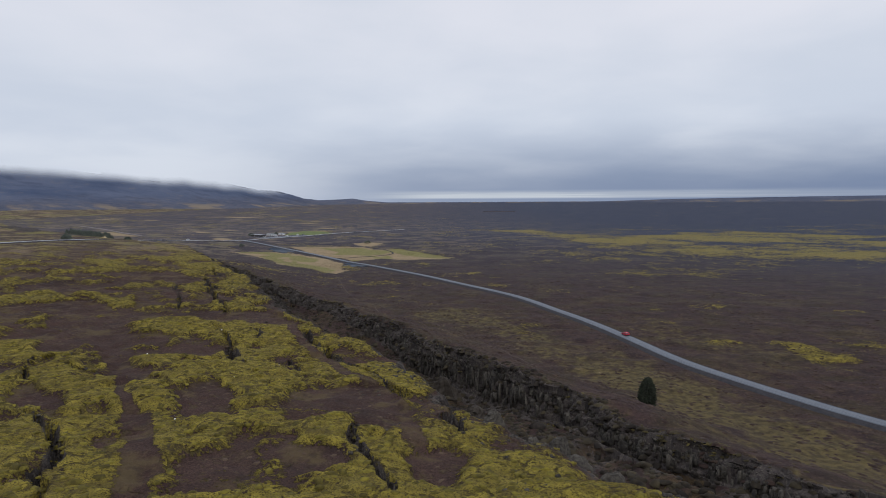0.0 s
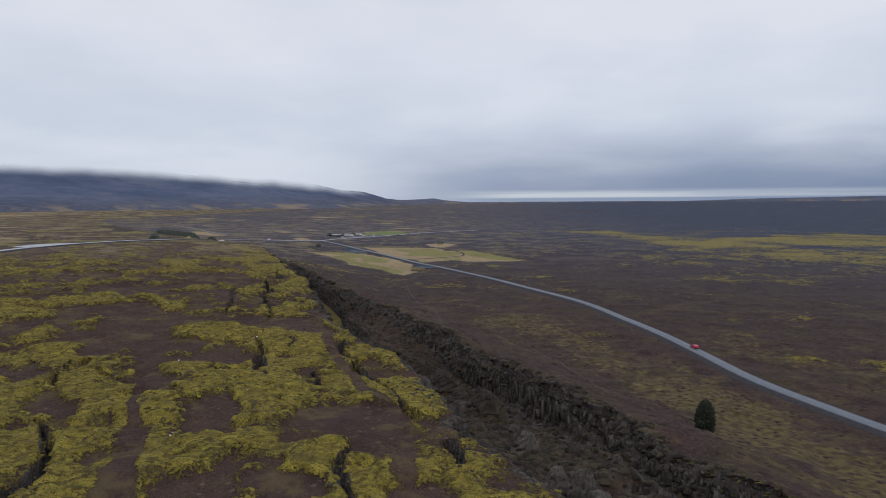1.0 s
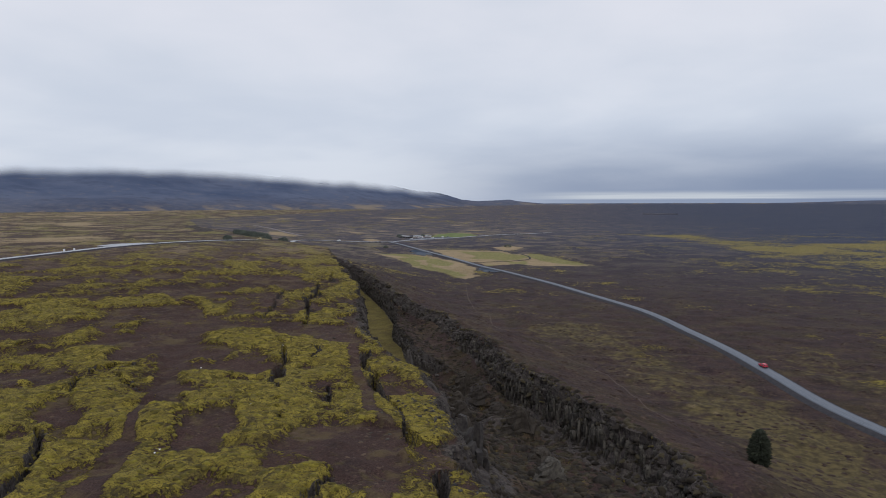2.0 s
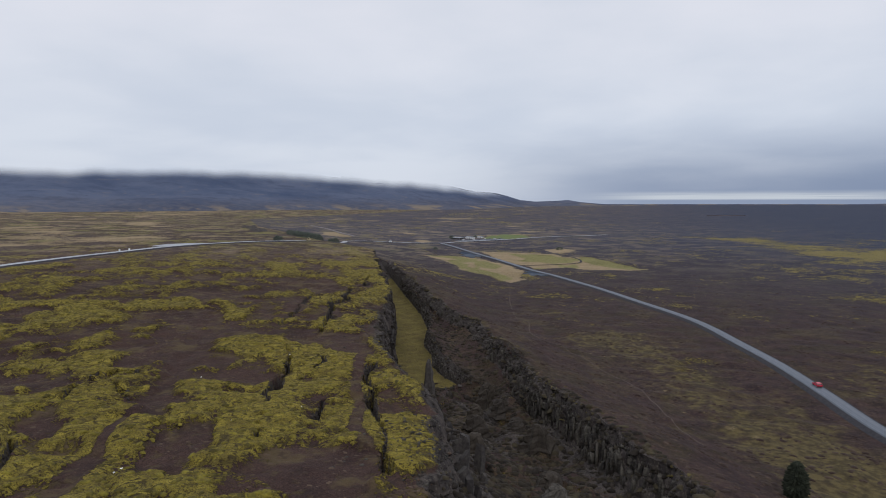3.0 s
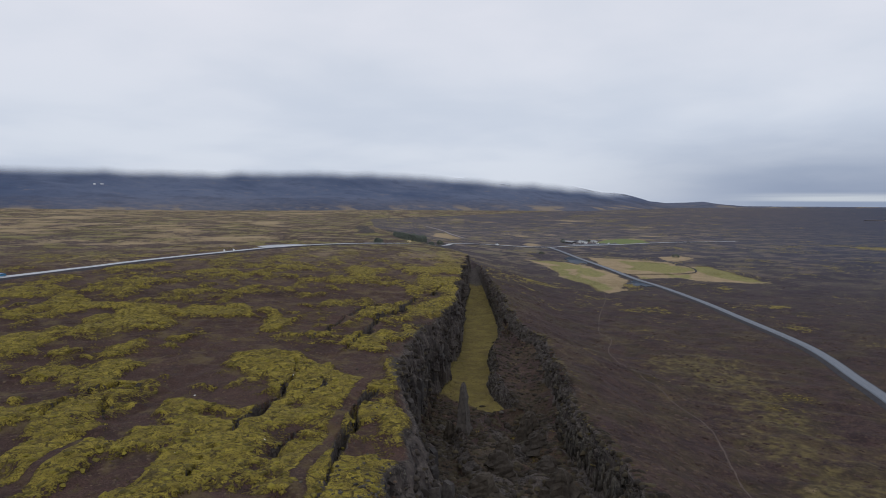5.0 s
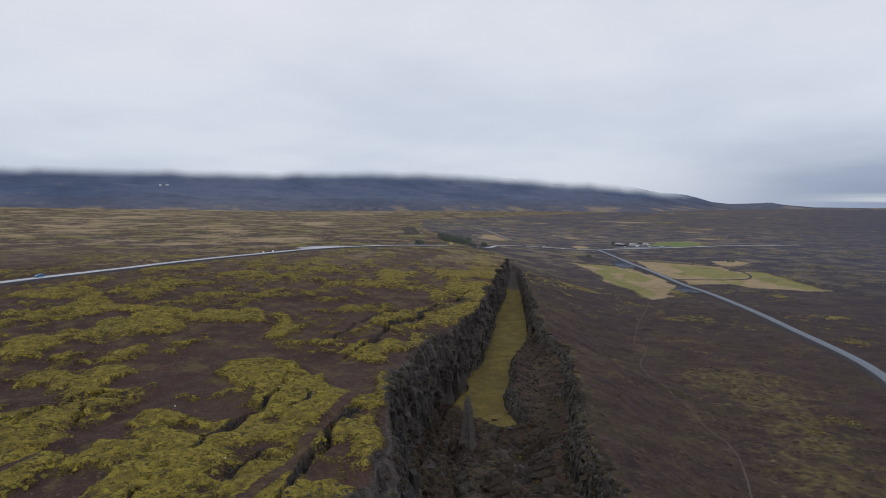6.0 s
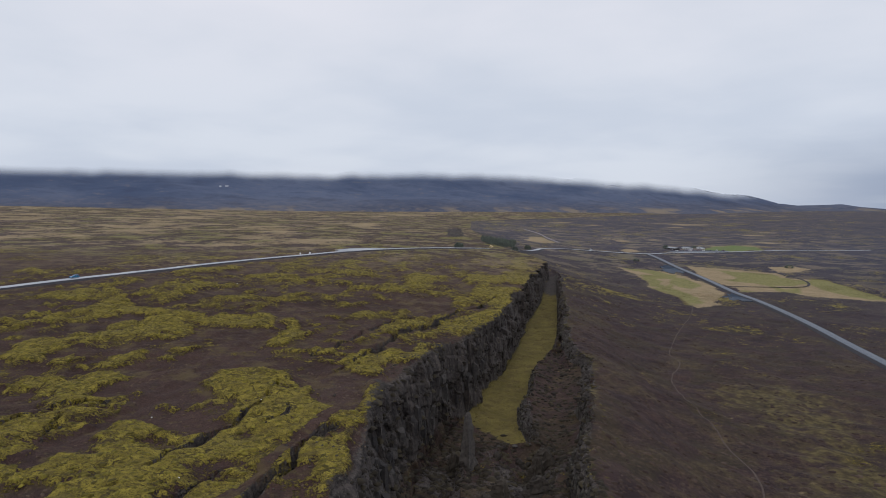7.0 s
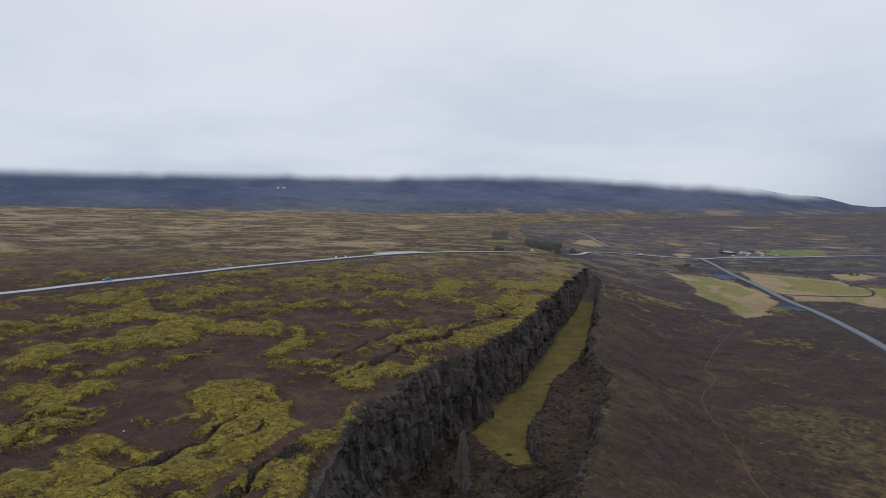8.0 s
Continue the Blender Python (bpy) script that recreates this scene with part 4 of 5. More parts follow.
road_1 = road("road_1", MAIN_ROAD, 2.4, ASPHALT, "narrow blue-grey asphalt road with dark gravel shoulders")
road_2 = road("road_2", WEST_ROAD, 3.1, ASPHALT_FAR, "pale asphalt road over the plateau", False, (535, 800))
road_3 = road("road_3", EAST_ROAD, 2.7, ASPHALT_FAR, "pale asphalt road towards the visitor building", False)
LAYBY = [(-334, 404), (-347, 408), (-353, 430), (-345, 452), (-334, 456)]
layby = mesh_object("layby", [(x, y, ground_z(x, y) + h) for h in (0.6, -0.4) for x, y in LAYBY], [(0, 1, 2, 3, 4), *[(k, (k + 1) % 5, 5 + (k + 1) % 5, 5 + k) for k in range(5)]], ASPHALT_FAR)
tagged(layby, "pale asphalt lay-by beside the plateau road", "road", kind="structure")
track = ribbon("track", TRACK, [(-1.6, -0.2), (-1.2, 0.7), (1.2, 0.7), (1.6, -0.2)], GRAVEL, 10)
tagged(track, "pale gravel track winding over the heath", "track", kind="structure")
trail = ribbon("trail", TRAIL, [(-0.3, -0.02), (-0.16, 0.05), (0.16, 0.05), (0.3, -0.02)], DIRT, 1.5, follow=True)
tagged(trail, "narrow trodden footpath through brown heath", "path", kind="structure")


# ---- distance ----
def build_mountain():
    """The long ridge to the north-west, its top faded out as cloud would hide it, and low far hills: azimuth to the
    left of north, in degrees.
    """
    az = np.radians(np.linspace(-48, 125, 640))[:, None]
    r = np.concatenate([np.linspace(1900, 3000, 36), np.linspace(3040, 4900, 74)])[None]
    deg = np.degrees(az)
    crest = along(deg.ravel(), [(-48, 58), (-30, 48), (-20, 36), (-14, 22), (5, 22), (7, 36), (8.2, 52), (9.2, 45), (11, 40), (12.4, 52), (14.3, 100), (16.7, 138), (21.3, 202), (24.4, 222), (28.5, 236), (31.6, 246), (38, 270), (60, 285), (125, 300)])[:, None]
    foot = along(deg.ravel(), [(-48, 4200), (9, 4300), (13, 3700), (17, 3200), (25, 2900), (40, 2450), (60, 2250), (125, 2250)])[:, None]
    x, y = -np.sin(az) * r, np.cos(az) * r
    rise = smooth((r - foot) / np.minimum(1500, 4800 - foot), 0, 1)
    ridged = 1 - 2 * np.abs(fbm(x, y, 700, 201, 4))
    tall = smooth(crest, 60, 140)
    z = 18 + crest * (0.15 * smooth((r - foot + 150) / 350, 0, 1) + 0.92 * rise * (1 - tall + tall * (0.45 + 0.6 * ridged))) + 60 * fbm(x, y, 300, 203, 5) * smooth((r - foot) / 500, 0, 1) * tall
    z = z + 3.0 * fbm(x, y, 60, 205, 3) - 60 * (r < foot - 150)
    base = along(deg.ravel(), [(-48, 600), (10, 400), (12.4, 130), (14.3, 117), (16.7, 119), (20, 137), (24, 156), (28, 182), (32, 204), (40, 220), (60, 208), (125, 204)])[:, None]
    base = base + 34 * fbm(deg, deg * 0, 7, 211, 4) + 14 * fbm(deg * 1.0, r * 0 + deg * 0, 1.6, 213, 2)
    # height angle seen from the eye, so the fade fits the camera's view
    in_cloud = (z - 78) / r * 3600 + 78 - base
    n, m = z.shape
    idx = np.arange(n * m).reshape(n, m)
    faces = np.stack([idx[:-1, :-1], idx[1:, :-1], idx[1:, 1:], idx[:-1, 1:]], -1).reshape(-1, 4)
    # faces above the fade's edge or behind the ridge from the camera are left out
    peak = np.argmax((z - 70) / r, axis=1)
    back = np.minimum.reduce([np.roll(peak, k) for k in range(-7, 8)])
    peak = (back + z.shape[1] * (1 - smooth(deg.ravel(), 12.0, 17.0)) ** 2)[:, None]
    seen = (z - 70) / r
    behind = (seen < np.maximum.accumulate(seen, axis=1) - 0.0006) & (in_cloud > 31)
    lost = ((in_cloud > 36) | behind | (np.arange(z.shape[1])[None] > peak + 1)).reshape(-1)
    faces = faces[~lost[faces].any(1)]
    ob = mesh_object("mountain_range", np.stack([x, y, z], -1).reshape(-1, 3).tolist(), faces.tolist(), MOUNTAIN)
    att = ob.data.attributes.new("in_cloud", "FLOAT", "POINT")
    att.data.foreach_set("value", in_cloud.astype(np.float32).ravel())
    return tagged(ob, "long dark mountain ridge, tinted blue for haze, its top faded out as in cloud", "mountain", kind="structure")


mountain = build_mountain()


# ---- rocks, scrub and moss ----
rng = np.random.default_rng(7)


def rock_mesh(name, size, seed, upright=False, mat=ROCK):
    """One angular block, 12 to 30 triangles."""
    r = random.Random(seed)
    bm = bmesh.new()
    if upright:
        n = r.choice((4, 4, 5, 5, 6))
        turn, tilt, way = r.random() * 6, r.uniform(0.1, 0.45), r.random() * 6.283
        for h in (0.0, 0.55, 1.0):
            for k in range(n):
                a = turn + 2 * math.pi * k / n + r.uniform(-0.3, 0.3)
                q = (1.0 if h < 0.9 else r.uniform(0.65, 0.95)) * r.uniform(0.85, 1.1)
                drop = tilt * 0.5 * math.cos(a - way) if h > 0.9 else 0.0
                bm.verts.new((size[0] * 0.5 * q * math.cos(a), size[1] * 0.5 * q * math.sin(a), size[2] * (h - drop)))
    else:
        for k in range(13):
            v = Vector((r.gauss(0, 1), r.gauss(0, 1), r.gauss(0, 1))).normalized() * r.uniform(0.8, 1.05)
            bm.verts.new((v.x * size[0] * 0.5, v.y * size[1] * 0.5, v.z * size[2] * 0.5 + size[2] * 0.2))
    out = bmesh.ops.convex_hull(bm, input=bm.verts)
    bmesh.ops.delete(bm, geom=[g for g in out["geom_interior"] if isinstance(g, bmesh.types.BMVert)], context="VERTS")
    me = bpy.data.meshes.new(name)
    bmesh.ops.recalc_face_normals(bm, faces=bm.faces)
    bm.to_mesh(me)
    bm.free()
    me.materials.append(mat)
    return me


def clump_mesh(seed, sides=6):
    """A low ragged cushion, unit radius and unit height."""
    r = random.Random(seed)
    verts, faces = [], []
    for q, h in ((1.0, -0.25), (0.8, 0.45)):
        for k in range(sides):
            a = 2 * math.pi * (k + r.uniform(-0.3, 0.3)) / sides
            w = q * r.uniform(0.7, 1.2)
            verts.append((w * math.cos(a), w * math.sin(a), h * r.uniform(0.7, 1.3)))
    verts.append((r.uniform(-0.2, 0.2), r.uniform(-0.2, 0.2), r.uniform(0.8, 1.1)))
    for k in range(sides):
        j = (k + 1) % sides
        faces += [(k, j, sides + j), (k, sides + j, sides + k), (sides + k, sides + j, 2 * sides)]
    return np.array(verts), np.array(faces)


def as_arrays(me):
    me.calc_loop_triangles()
    v = np.array([tuple(p.co) for p in me.vertices])
    return v, np.array([tuple(t.vertices) for t in me.loop_triangles])


def scatter(name, templates, places, mat, label, category, parent=None, flat=True):
    """Many small copies joined in one mesh. places: rows of x, y, z, turn, sx, sy, sz."""
    vs, fs, base = [], [], 0
    kinds = rng.integers(0, len(templates), len(places))
    for k, (tv, tf) in enumerate(templates):
        p = places[kinds == k]
        if not len(p):
            continue
        c, s = np.cos(p[:, 3])[:, None], np.sin(p[:, 3])[:, None]
        lx, ly, lz = tv[None, :, 0] * p[:, 4:5], tv[None, :, 1] * p[:, 5:6], tv[None, :, 2] * p[:, 6:7]
        v = np.stack([c * lx - s * ly + p[:, 0:1], s * lx + c * ly + p[:, 1:2], lz + p[:, 2:3]], -1)
        f = tf[None] + (base + np.arange(len(p)) * len(tv))[:, None, None]
        vs.append(v.reshape(-1, 3)), fs.append(f.reshape(-1, 3))
        base += len(p) * len(tv)
    v, f = np.concatenate(vs), np.concatenate(fs)
    me = bpy.data.meshes.new(name)
    me.vertices.add(len(v))
    me.vertices.foreach_set("co", v.astype(np.float32).ravel())
    me.loops.add(f.size)
    me.loops.foreach_set("vertex_index", f.astype(np.int32).ravel())
    me.polygons.add(len(f))
    me.polygons.foreach_set("loop_start", np.arange(0, f.size, 3, dtype=np.int32))
    me.polygons.foreach_set("loop_total", np.full(len(f), 3, np.int32))
    if not flat:
        me.polygons.foreach_set("use_smooth", np.ones(len(f), bool))
    me.update(calc_edges=True)
    me.materials.append(mat)
    ob = new(name, me)
    ob.parent = parent
    return tagged(ob, label, category, kind="stuff")


def pick(weight, count):
    """Random places on the ground, by a weight for each point of its grid."""
    area = np.zeros_like(weight)
    dx, dy = np.abs(np.diff(GX, axis=1)), np.diff(GY, axis=0)
    area[:-1, :-1] = np.maximum(dx[:-1], 0.12) * dy[:, :-1]
    w = (weight * area).ravel()
    cum = np.cumsum(w)
    at = np.searchsorted(cum, rng.random(count) * cum[-1])
    j, i = np.unravel_index(np.clip(at, 0, w.size - 1), GX.shape)
    j2, i2 = np.minimum(j + 1, GX.shape[0] - 1), np.minimum(i + 1, GX.shape[1] - 1)
    a, b = rng.random(count), rng.random(count)
    mixed = lambda g: (g[j, i] * (1 - a) + g[j, i2] * a) * (1 - b) + (g[j2, i] * (1 - a) + g[j2, i2] * a) * b
    return mixed(GX), mixed(GY), mixed(GZ)


def placed(x, y, z, lo, hi, squash, stretch=1.25):
    n = len(x)
    s = lo + (hi - lo) * rng.random(n) ** 2
    k = 1 + (stretch - 1) * rng.random(n)
    return np.stack([x, y, z, rng.random(n) * 6.28, s * k, s / k, s * squash * (0.7 + 0.6 * rng.random(n))], -1)


ROCKS = [rock_mesh("rock", (1.0, 1.0, 1.0), 300 + k) for k in range(10)]
BLOCKS = [as_arrays(m) for m in ROCKS]
CLUMPS = [clump_mesh(k) for k in range(10)]
w_line, e_line = along(GY, WEST), along(GY, EAST)
on_plateau = GX < w_line - 0.3
on_plain = GX > e_line + 0.6
in_rift = ~on_plateau & ~on_plain & (GY < 520) & (GY > 0)
road_gap = np.minimum(np.minimum(near_line(GX, GY, MAIN_ROAD), near_line(GX, GY, WEST_ROAD)), near_line(GX, GY, EAST_ROAD))
clear = smooth(road_gap, 5, 9) * (1 - np.maximum(G_GRASS, smooth(G_STRAW, 0.5, 0.8))) * smooth(near_line(GX, GY, FOOTPATH), 1.4, 2.6) * smooth(near_line(GX, GY, TRAIL), 0.8, 1.4)
nearby = np.exp(-((np.hypot(GX - 10, GY - 40) / 330) ** 2)) * (GY > 45)

x, y, z = pick(np.where(on_plain, clear * nearby * (0.35 + 1.6 * np.clip(fbm(GX, GY, 14, 301, 3) + 0.15, 0, 1)) * (GX - e_line < 320), 0), 26000)
scatter("heath_scrub", CLUMPS, placed(x, y, z - 0.2, 0.3, 1.3, 0.4), SCRUB, "brown leafless dwarf birch scrub over the plain", "scrub", flat=False)
x, y, z = pick(np.where(on_plateau, clear * nearby * (1 - smooth(G_MOSS, 0.25, 0.5)) * (w_line - GX < 260), 0), 8000)
scatter("plateau_heather", CLUMPS, placed(x, y, z - 0.08, 0.2, 0.55, 0.4), SCRUB, "dark brown heather between moss cushions", "scrub", flat=False)
x, y, z = pick(np.where(on_plateau, clear * nearby * smooth(G_MOSS, 0.45, 0.7) * (1 - G_ROCK) * (w_line - GX < 220), 0), 24000)
scatter("moss_hummocks", CLUMPS, placed(x, y, z - 0.1, 0.18, 0.8, 0.45), MOSSY, "yellow-green moss cushions on lava", "moss", flat=False)
x, y, z = pick(np.where(in_rift, (1 - 0.8 * G_ROCK) * (1 - G_GRASS) * (GY < 420) * (1 + 1.5 * (GY < 224)), 0), 13000)
scatter("rift_scrub", CLUMPS, placed(x, y, z - 0.12, 0.3, 1.3, 0.5), RIFT_SCRUB, "dark brown scrub among rocks on the rift floor", "scrub", flat=False)
x, y, z = pick(np.where(in_rift & (GY < 400), smooth(G_ROCK, 0.45, 0.8) * smooth(-GY, -420, -120), 0), 3400)
scatter("rift_rubble", BLOCKS, placed(x, y, z - 0.45, 0.5, 2.0, 0.9), RUBBLE, "dark angular lava rubble below the rift walls", "rubble")
x, y, z = pick(np.where((on_plateau | on_plain) & (GY < 420) & (GY > 50), smooth(G_ROCK, 0.4, 0.8), 0), 1500)
RIM_ROCK_PLACES = placed(x, y, z - 0.15, 0.25, 0.95, 0.7)
x, y, z = pick(np.where(on_plateau & (GY < 300) & (GY > 50), np.exp(-((w_line - GX) / 5.0)) * np.clip(fbm(GX, GY, 9, 309, 2) + 0.12, 0, 1), 0), 2200)
scatter("rim_rubble", BLOCKS, np.concatenate([RIM_ROCK_PLACES, placed(x, y, z - 0.12, 0.2, 0.9, 0.7)]), ROCK, "grey lichened blocks along rims and cracks", "rubble")
beyond = GX - GX[:, [int(G_COLS[5])]]
x, y, z = pick(np.where((beyond > -1.5) & (beyond < 6) & (GY < 420) & (GY > 60), np.clip(fbm(GX, GY, 12, 305, 2) + 0.14, 0, 1) * np.exp(-np.abs(beyond) / 1.6), 0), 1900)
scatter("rim_moss", CLUMPS, placed(x, y, z - 0.15, 0.2, 0.8, 0.35, 1.8), OLIVE, "yellow moss tufts along the lower rim", "moss", flat=False)


x, y, z = pick(np.where(in_rift & (GY < 330), np.clip(fbm(GX, GY, 7, 307, 3) + 0.05, 0, 1) * (GZ > along(GY, LEDGE_Z) + 1), 0), 900)
scatter("wall_tufts", CLUMPS, placed(x, y, z - 0.1, 0.25, 0.8, 0.5), RIFT_SCRUB, "dark tufts of grass on the wall ledges", "scrub", flat=False)


x, y, z = pick(np.where(in_rift & (GY < 222), 1 - 0.5 * G_ROCK, 0), 1800)
scatter("rift_moss", CLUMPS, placed(x, y, z - 0.2, 0.35, 1.5, 0.4), RIFT_SCRUB, "dark olive tufts among the rift rubble", "moss", flat=False)
BOULDERS = [as_arrays(rock_mesh("rock", (1.0, 1.0, 1.0), 900 + k)) for k in range(8)]
x, y, z = pick(np.where(in_rift & (GY < 218) & (GZ < along(GY, LEDGE_Z) + 5), 1.0, 0), 60)
scatter("rift_boulders", BOULDERS, placed(x, y, z - 0.8, 1.6, 4.0, 0.9), RUBBLE, "large dark lava boulders fallen into the rift", "boulder")


def cliff(name, label, rows, dark_first, mat=ROCK):
    """A broken wall of upright lava columns, each a piece of its own."""
    core = rock_mesh(name, (1.6, 1.4, 4.0), 77, True, mat)
    x0, y0, z0, *_ = rows[0]
    ob = tagged(new(name, core), label, "cliff", kind="structure")
    ob.matrix_world = pose(x0, y0, z0, 0, 0, 20)
    cols = [rock_mesh("rock", (1.0, 1.0, 1.0), dark_first + k, k % 3 > 0, mat) for k in range(15)]
    for k, (cx, cy, cz, wide, tall, lean) in enumerate(rows[1:]):
        piece = new("rock", cols[k % len(cols)])
        piece.parent = ob
        piece.matrix_parent_inverse = ob.matrix_world.inverted()
        piece.matrix_basis = pose(cx, cy, cz, lean, lean * 0.5, 47 * k) @ Matrix.Diagonal((wide, wide * 0.9, tall, 1))
    return ob


def wall_rows(y0, y1, count, first, last, seed, wide, tallest, sink=0.0):
    """Columns and blocks that stand out of a wall, between two columns of the ground's grid."""
    r = random.Random(seed)
    out = []
    for k in range(count):
        y = y0 + (y1 - y0) * (k + r.random()) / count
        j = int(np.argmin(np.abs(GY[:, 0] - y)))
        i = r.randint(first, last)
        room = float(GZ[j, first : last + 1].max()) - float(GZ[j, i])
        tall = max(0.5, min(room * r.uniform(0.4, 0.8), r.uniform(0.35, 1.0) * tallest))
        w = r.uniform(*wide)
        out.append((float(GX[j, i]) + sink * w + r.uniform(-0.2, 0.2), y, float(GZ[j, i]) - 0.6, w, tall, r.uniform(-9, 9)))
    return out


c0, c1, c2, c3, c4, c5 = (int(v) for v in G_COLS)
cliff("cliff_east", "grey lichened lava columns of the lower rift wall", wall_rows(96, 250, 300, c4 + 1, c5 - 3, 5, (0.7, 2.3), 4.0, 0.28), 500)
cliff("cliff_west", "dark broken lava columns of the high rift wall", wall_rows(120, 260, 170, c0 + 5, c1 - 8, 9, (1.2, 3.6), 6.5, -0.33), 600, ROCK_DARK)
cliff("cliff_ledge", "dark lava blocks of the inner ledge above the grass", wall_rows(212, 300, 150, c2, c3 - 1, 15, (0.6, 1.8), 2.6, 0.2), 700, ROCK_DARK)
COLUMNS = [as_arrays(rock_mesh("rock", (1.0, 1.0, 1.0), 800 + k, True)) for k in range(10)]
rows = wall_rows(70, 420, 420, c4 + 1, c5 - 3, 21, (0.4, 1.7), 3.0, 0.25) + wall_rows(212, 420, 500, c2, c3 - 1, 25, (0.4, 1.2), 2.0)
rows += wall_rows(158, 206, 170, c4 + 1, c5 - 2, 33, (0.5, 1.2), 6.0, 0.05) + wall_rows(95, 140, 130, c4 + 1, c5 - 2, 35, (0.5, 1.2), 5.0, 0.05)
rows = np.array([(cx, cy, cz - 0.2, 0.7 * k, wd, wd * 0.9, tl) for k, (cx, cy, cz, wd, tl, _) in enumerate(rows)])
scatter("broken_columns", COLUMNS, rows, ROCK, "broken grey lava columns along the lower rift wall", "rock")


def pinnacle(name, at, tall, wide, seed, label, mat=ROCK_DARK):
    """A tall ribbed rock that stands free on the rift's floor."""
    bm = bmesh.new()
    r = random.Random(seed)
    n = 13
    ribs = [r.uniform(0.62, 1.25) for _ in range(n)]
    rings = []
    for h, q in ((-0.1, 1.12), (0.07, 1.0), (0.2, 0.82), (0.32, 0.74), (0.46, 0.7), (0.58, 0.58), (0.7, 0.52), (0.82, 0.44), (0.92, 0.34), (1.0, 0.2)):
        ring = []
        for k in range(n):
            a = 2 * math.pi * k / n
            w = 0.5 * wide * q * ribs[k] * r.uniform(0.82, 1.18)
            ring.append(bm.verts.new((w * math.cos(a) + 0.05 * h * tall, w * 0.8 * math.sin(a), h * tall + r.uniform(-0.035, 0.035) * tall)))
        rings.append(ring)
    for a, b in zip(rings, rings[1:]):
        for k in range(n):
            bm.faces.new((a[k], a[(k + 1) % n], b[(k + 1) % n], b[k]))
    bm.faces.new(rings[-1])
    ob = part(name, bm, mat)
    ob.location = (*at, surface_z(*at) - 0.5)
    ob.rotation_euler = (0, 0, r.uniform(0, 6))
    return tagged(ob, label, "rock")


pinnacle("rock_pinnacle", (-36.5, 200), 14, 5.6, 3, "tall dark free-standing lava pinnacle in the grassy rift")
for k, (sx, sy, st, sw) in enumerate(((-12, 166, 5, 9), (-16, 182, 6, 9), (-21, 209, 6, 6), (-14, 199, 4, 9), (1, 178, 6, 9), (-7, 190, 4, 10), (-19, 191, 5, 7), (4, 160, 4, 8), (-22, 214, 6, 8), (9, 150, 4, 9), (-41, 200, 6, 6), (21, 106, 8, 8), (23, 101, 6, 9), (17, 112, 6, 8), (27, 95, 6, 9), (12, 138, 5, 8))):
    tagged(pinnacle("rock_spur", (sx, sy), st, sw, 60 + k, "dark ribbed lava spur rising from the rift rubble" if k < 11 else "grey lichened lava spur below the broken rim", RUBBLE if k < 11 else ROCK), group="spurs in the rift")

# white stones on the plateau
for k, (px, py) in enumerate(((-52, 150), (-35, 108), (-37, 88), (-36, 86), (-31, 122), (-214, 240), (-61, 131))):
    ob = new("stone", ROCKS[k % 10].copy())
    ob.data.materials.clear()
    ob.data.materials.append(WHITE)
    s = 0.45 + 0.12 * (k % 3)
    ob.matrix_world = pose(px, py, surface_z(px, py), 0, 0, 40 * k) @ Matrix.Diagonal((s, s * 0.8, s * 0.6, 1))
    tagged(ob, "small pale stone lying on the moss", "stone", "pale stones")


# ---- trees ----
def conifer(name, tall, wide, tufts, seed, label, rounded=0.0, needles=LEAF):
    r = random.Random(seed)
    root = new(name)
    tagged(root, label, "tree")
    part("trunk", tube(0.045 * tall * 0.5, tall * 0.9, (0, 0, tall * 0.43), n=8, r2=0.03), BARK, root)
    verts, faces = [], []
    for k in range(tufts):
        h = r.random() ** 1.25
        reach = wide * 0.5 * ((1 - h) ** 0.8 * (1 - rounded) + rounded * math.sin(math.pi * min(1, 0.22 + 0.78 * h)) ** 0.7) * r.uniform(0.45, 1.08)
        a = r.random() * 6.283
        c = Vector((reach * math.cos(a), reach * math.sin(a), tall * (0.06 + 0.94 * h)))
        s = tall * r.uniform(0.045, 0.085)
        out = Vector((math.cos(a), math.sin(a), r.uniform(-0.5, 0.25))).normalized()
        side = Vector((-out.y, out.x, 0)).normalized()
        up = out.cross(side)
        i = len(verts)
        verts += [tuple(c + out * s * 1.6), tuple(c - out * s + side * s * 0.8), tuple(c - out * s - side * s * 0.8), tuple(c + up * s * 0.7), tuple(c - up * s * 0.5)]
        faces += [(i, i + 1, i + 3), (i, i + 3, i + 2), (i, i + 4, i + 1), (i, i + 2, i + 4), (i + 1, i + 2, i + 3), (i + 1, i + 4, i + 2)]
    mesh_object("crown", verts, faces, needles, root, flat=True)
    return root


lone = conifer("spruce_tree", 8.0, 3.9, 1500, 4, "single dark green spruce standing in brown heath", 0.8)
lone.location = (56, 167, surface_z(56, 167) - 0.2)
fir = conifer("fir_tree", 6.5, 4.8, 120, 21, "dark green planted fir in a dense stand", 0.2, NEEDLES)
tagged(fir, group="fir plantation")
fr_rng = random.Random(12)
FIR_STAND = [(-412, 688), (-372, 640), (-345, 612), (-325, 608), (-342, 655), (-372, 700), (-396, 742), (-432, 775)]
spots = []
while len(spots) < 150:
    sx, sy = fr_rng.uniform(-440, -320), fr_rng.uniform(600, 790)
    if float(inside(np.array([sx]), np.array([sy]), FIR_STAND)[0]) > 0 and all((sx - a) ** 2 + (sy - b) ** 2 > 10 for a, b in spots):
        spots.append((sx, sy))
fir.location = (*spots[0], surface_z(*spots[0]) - 0.2)
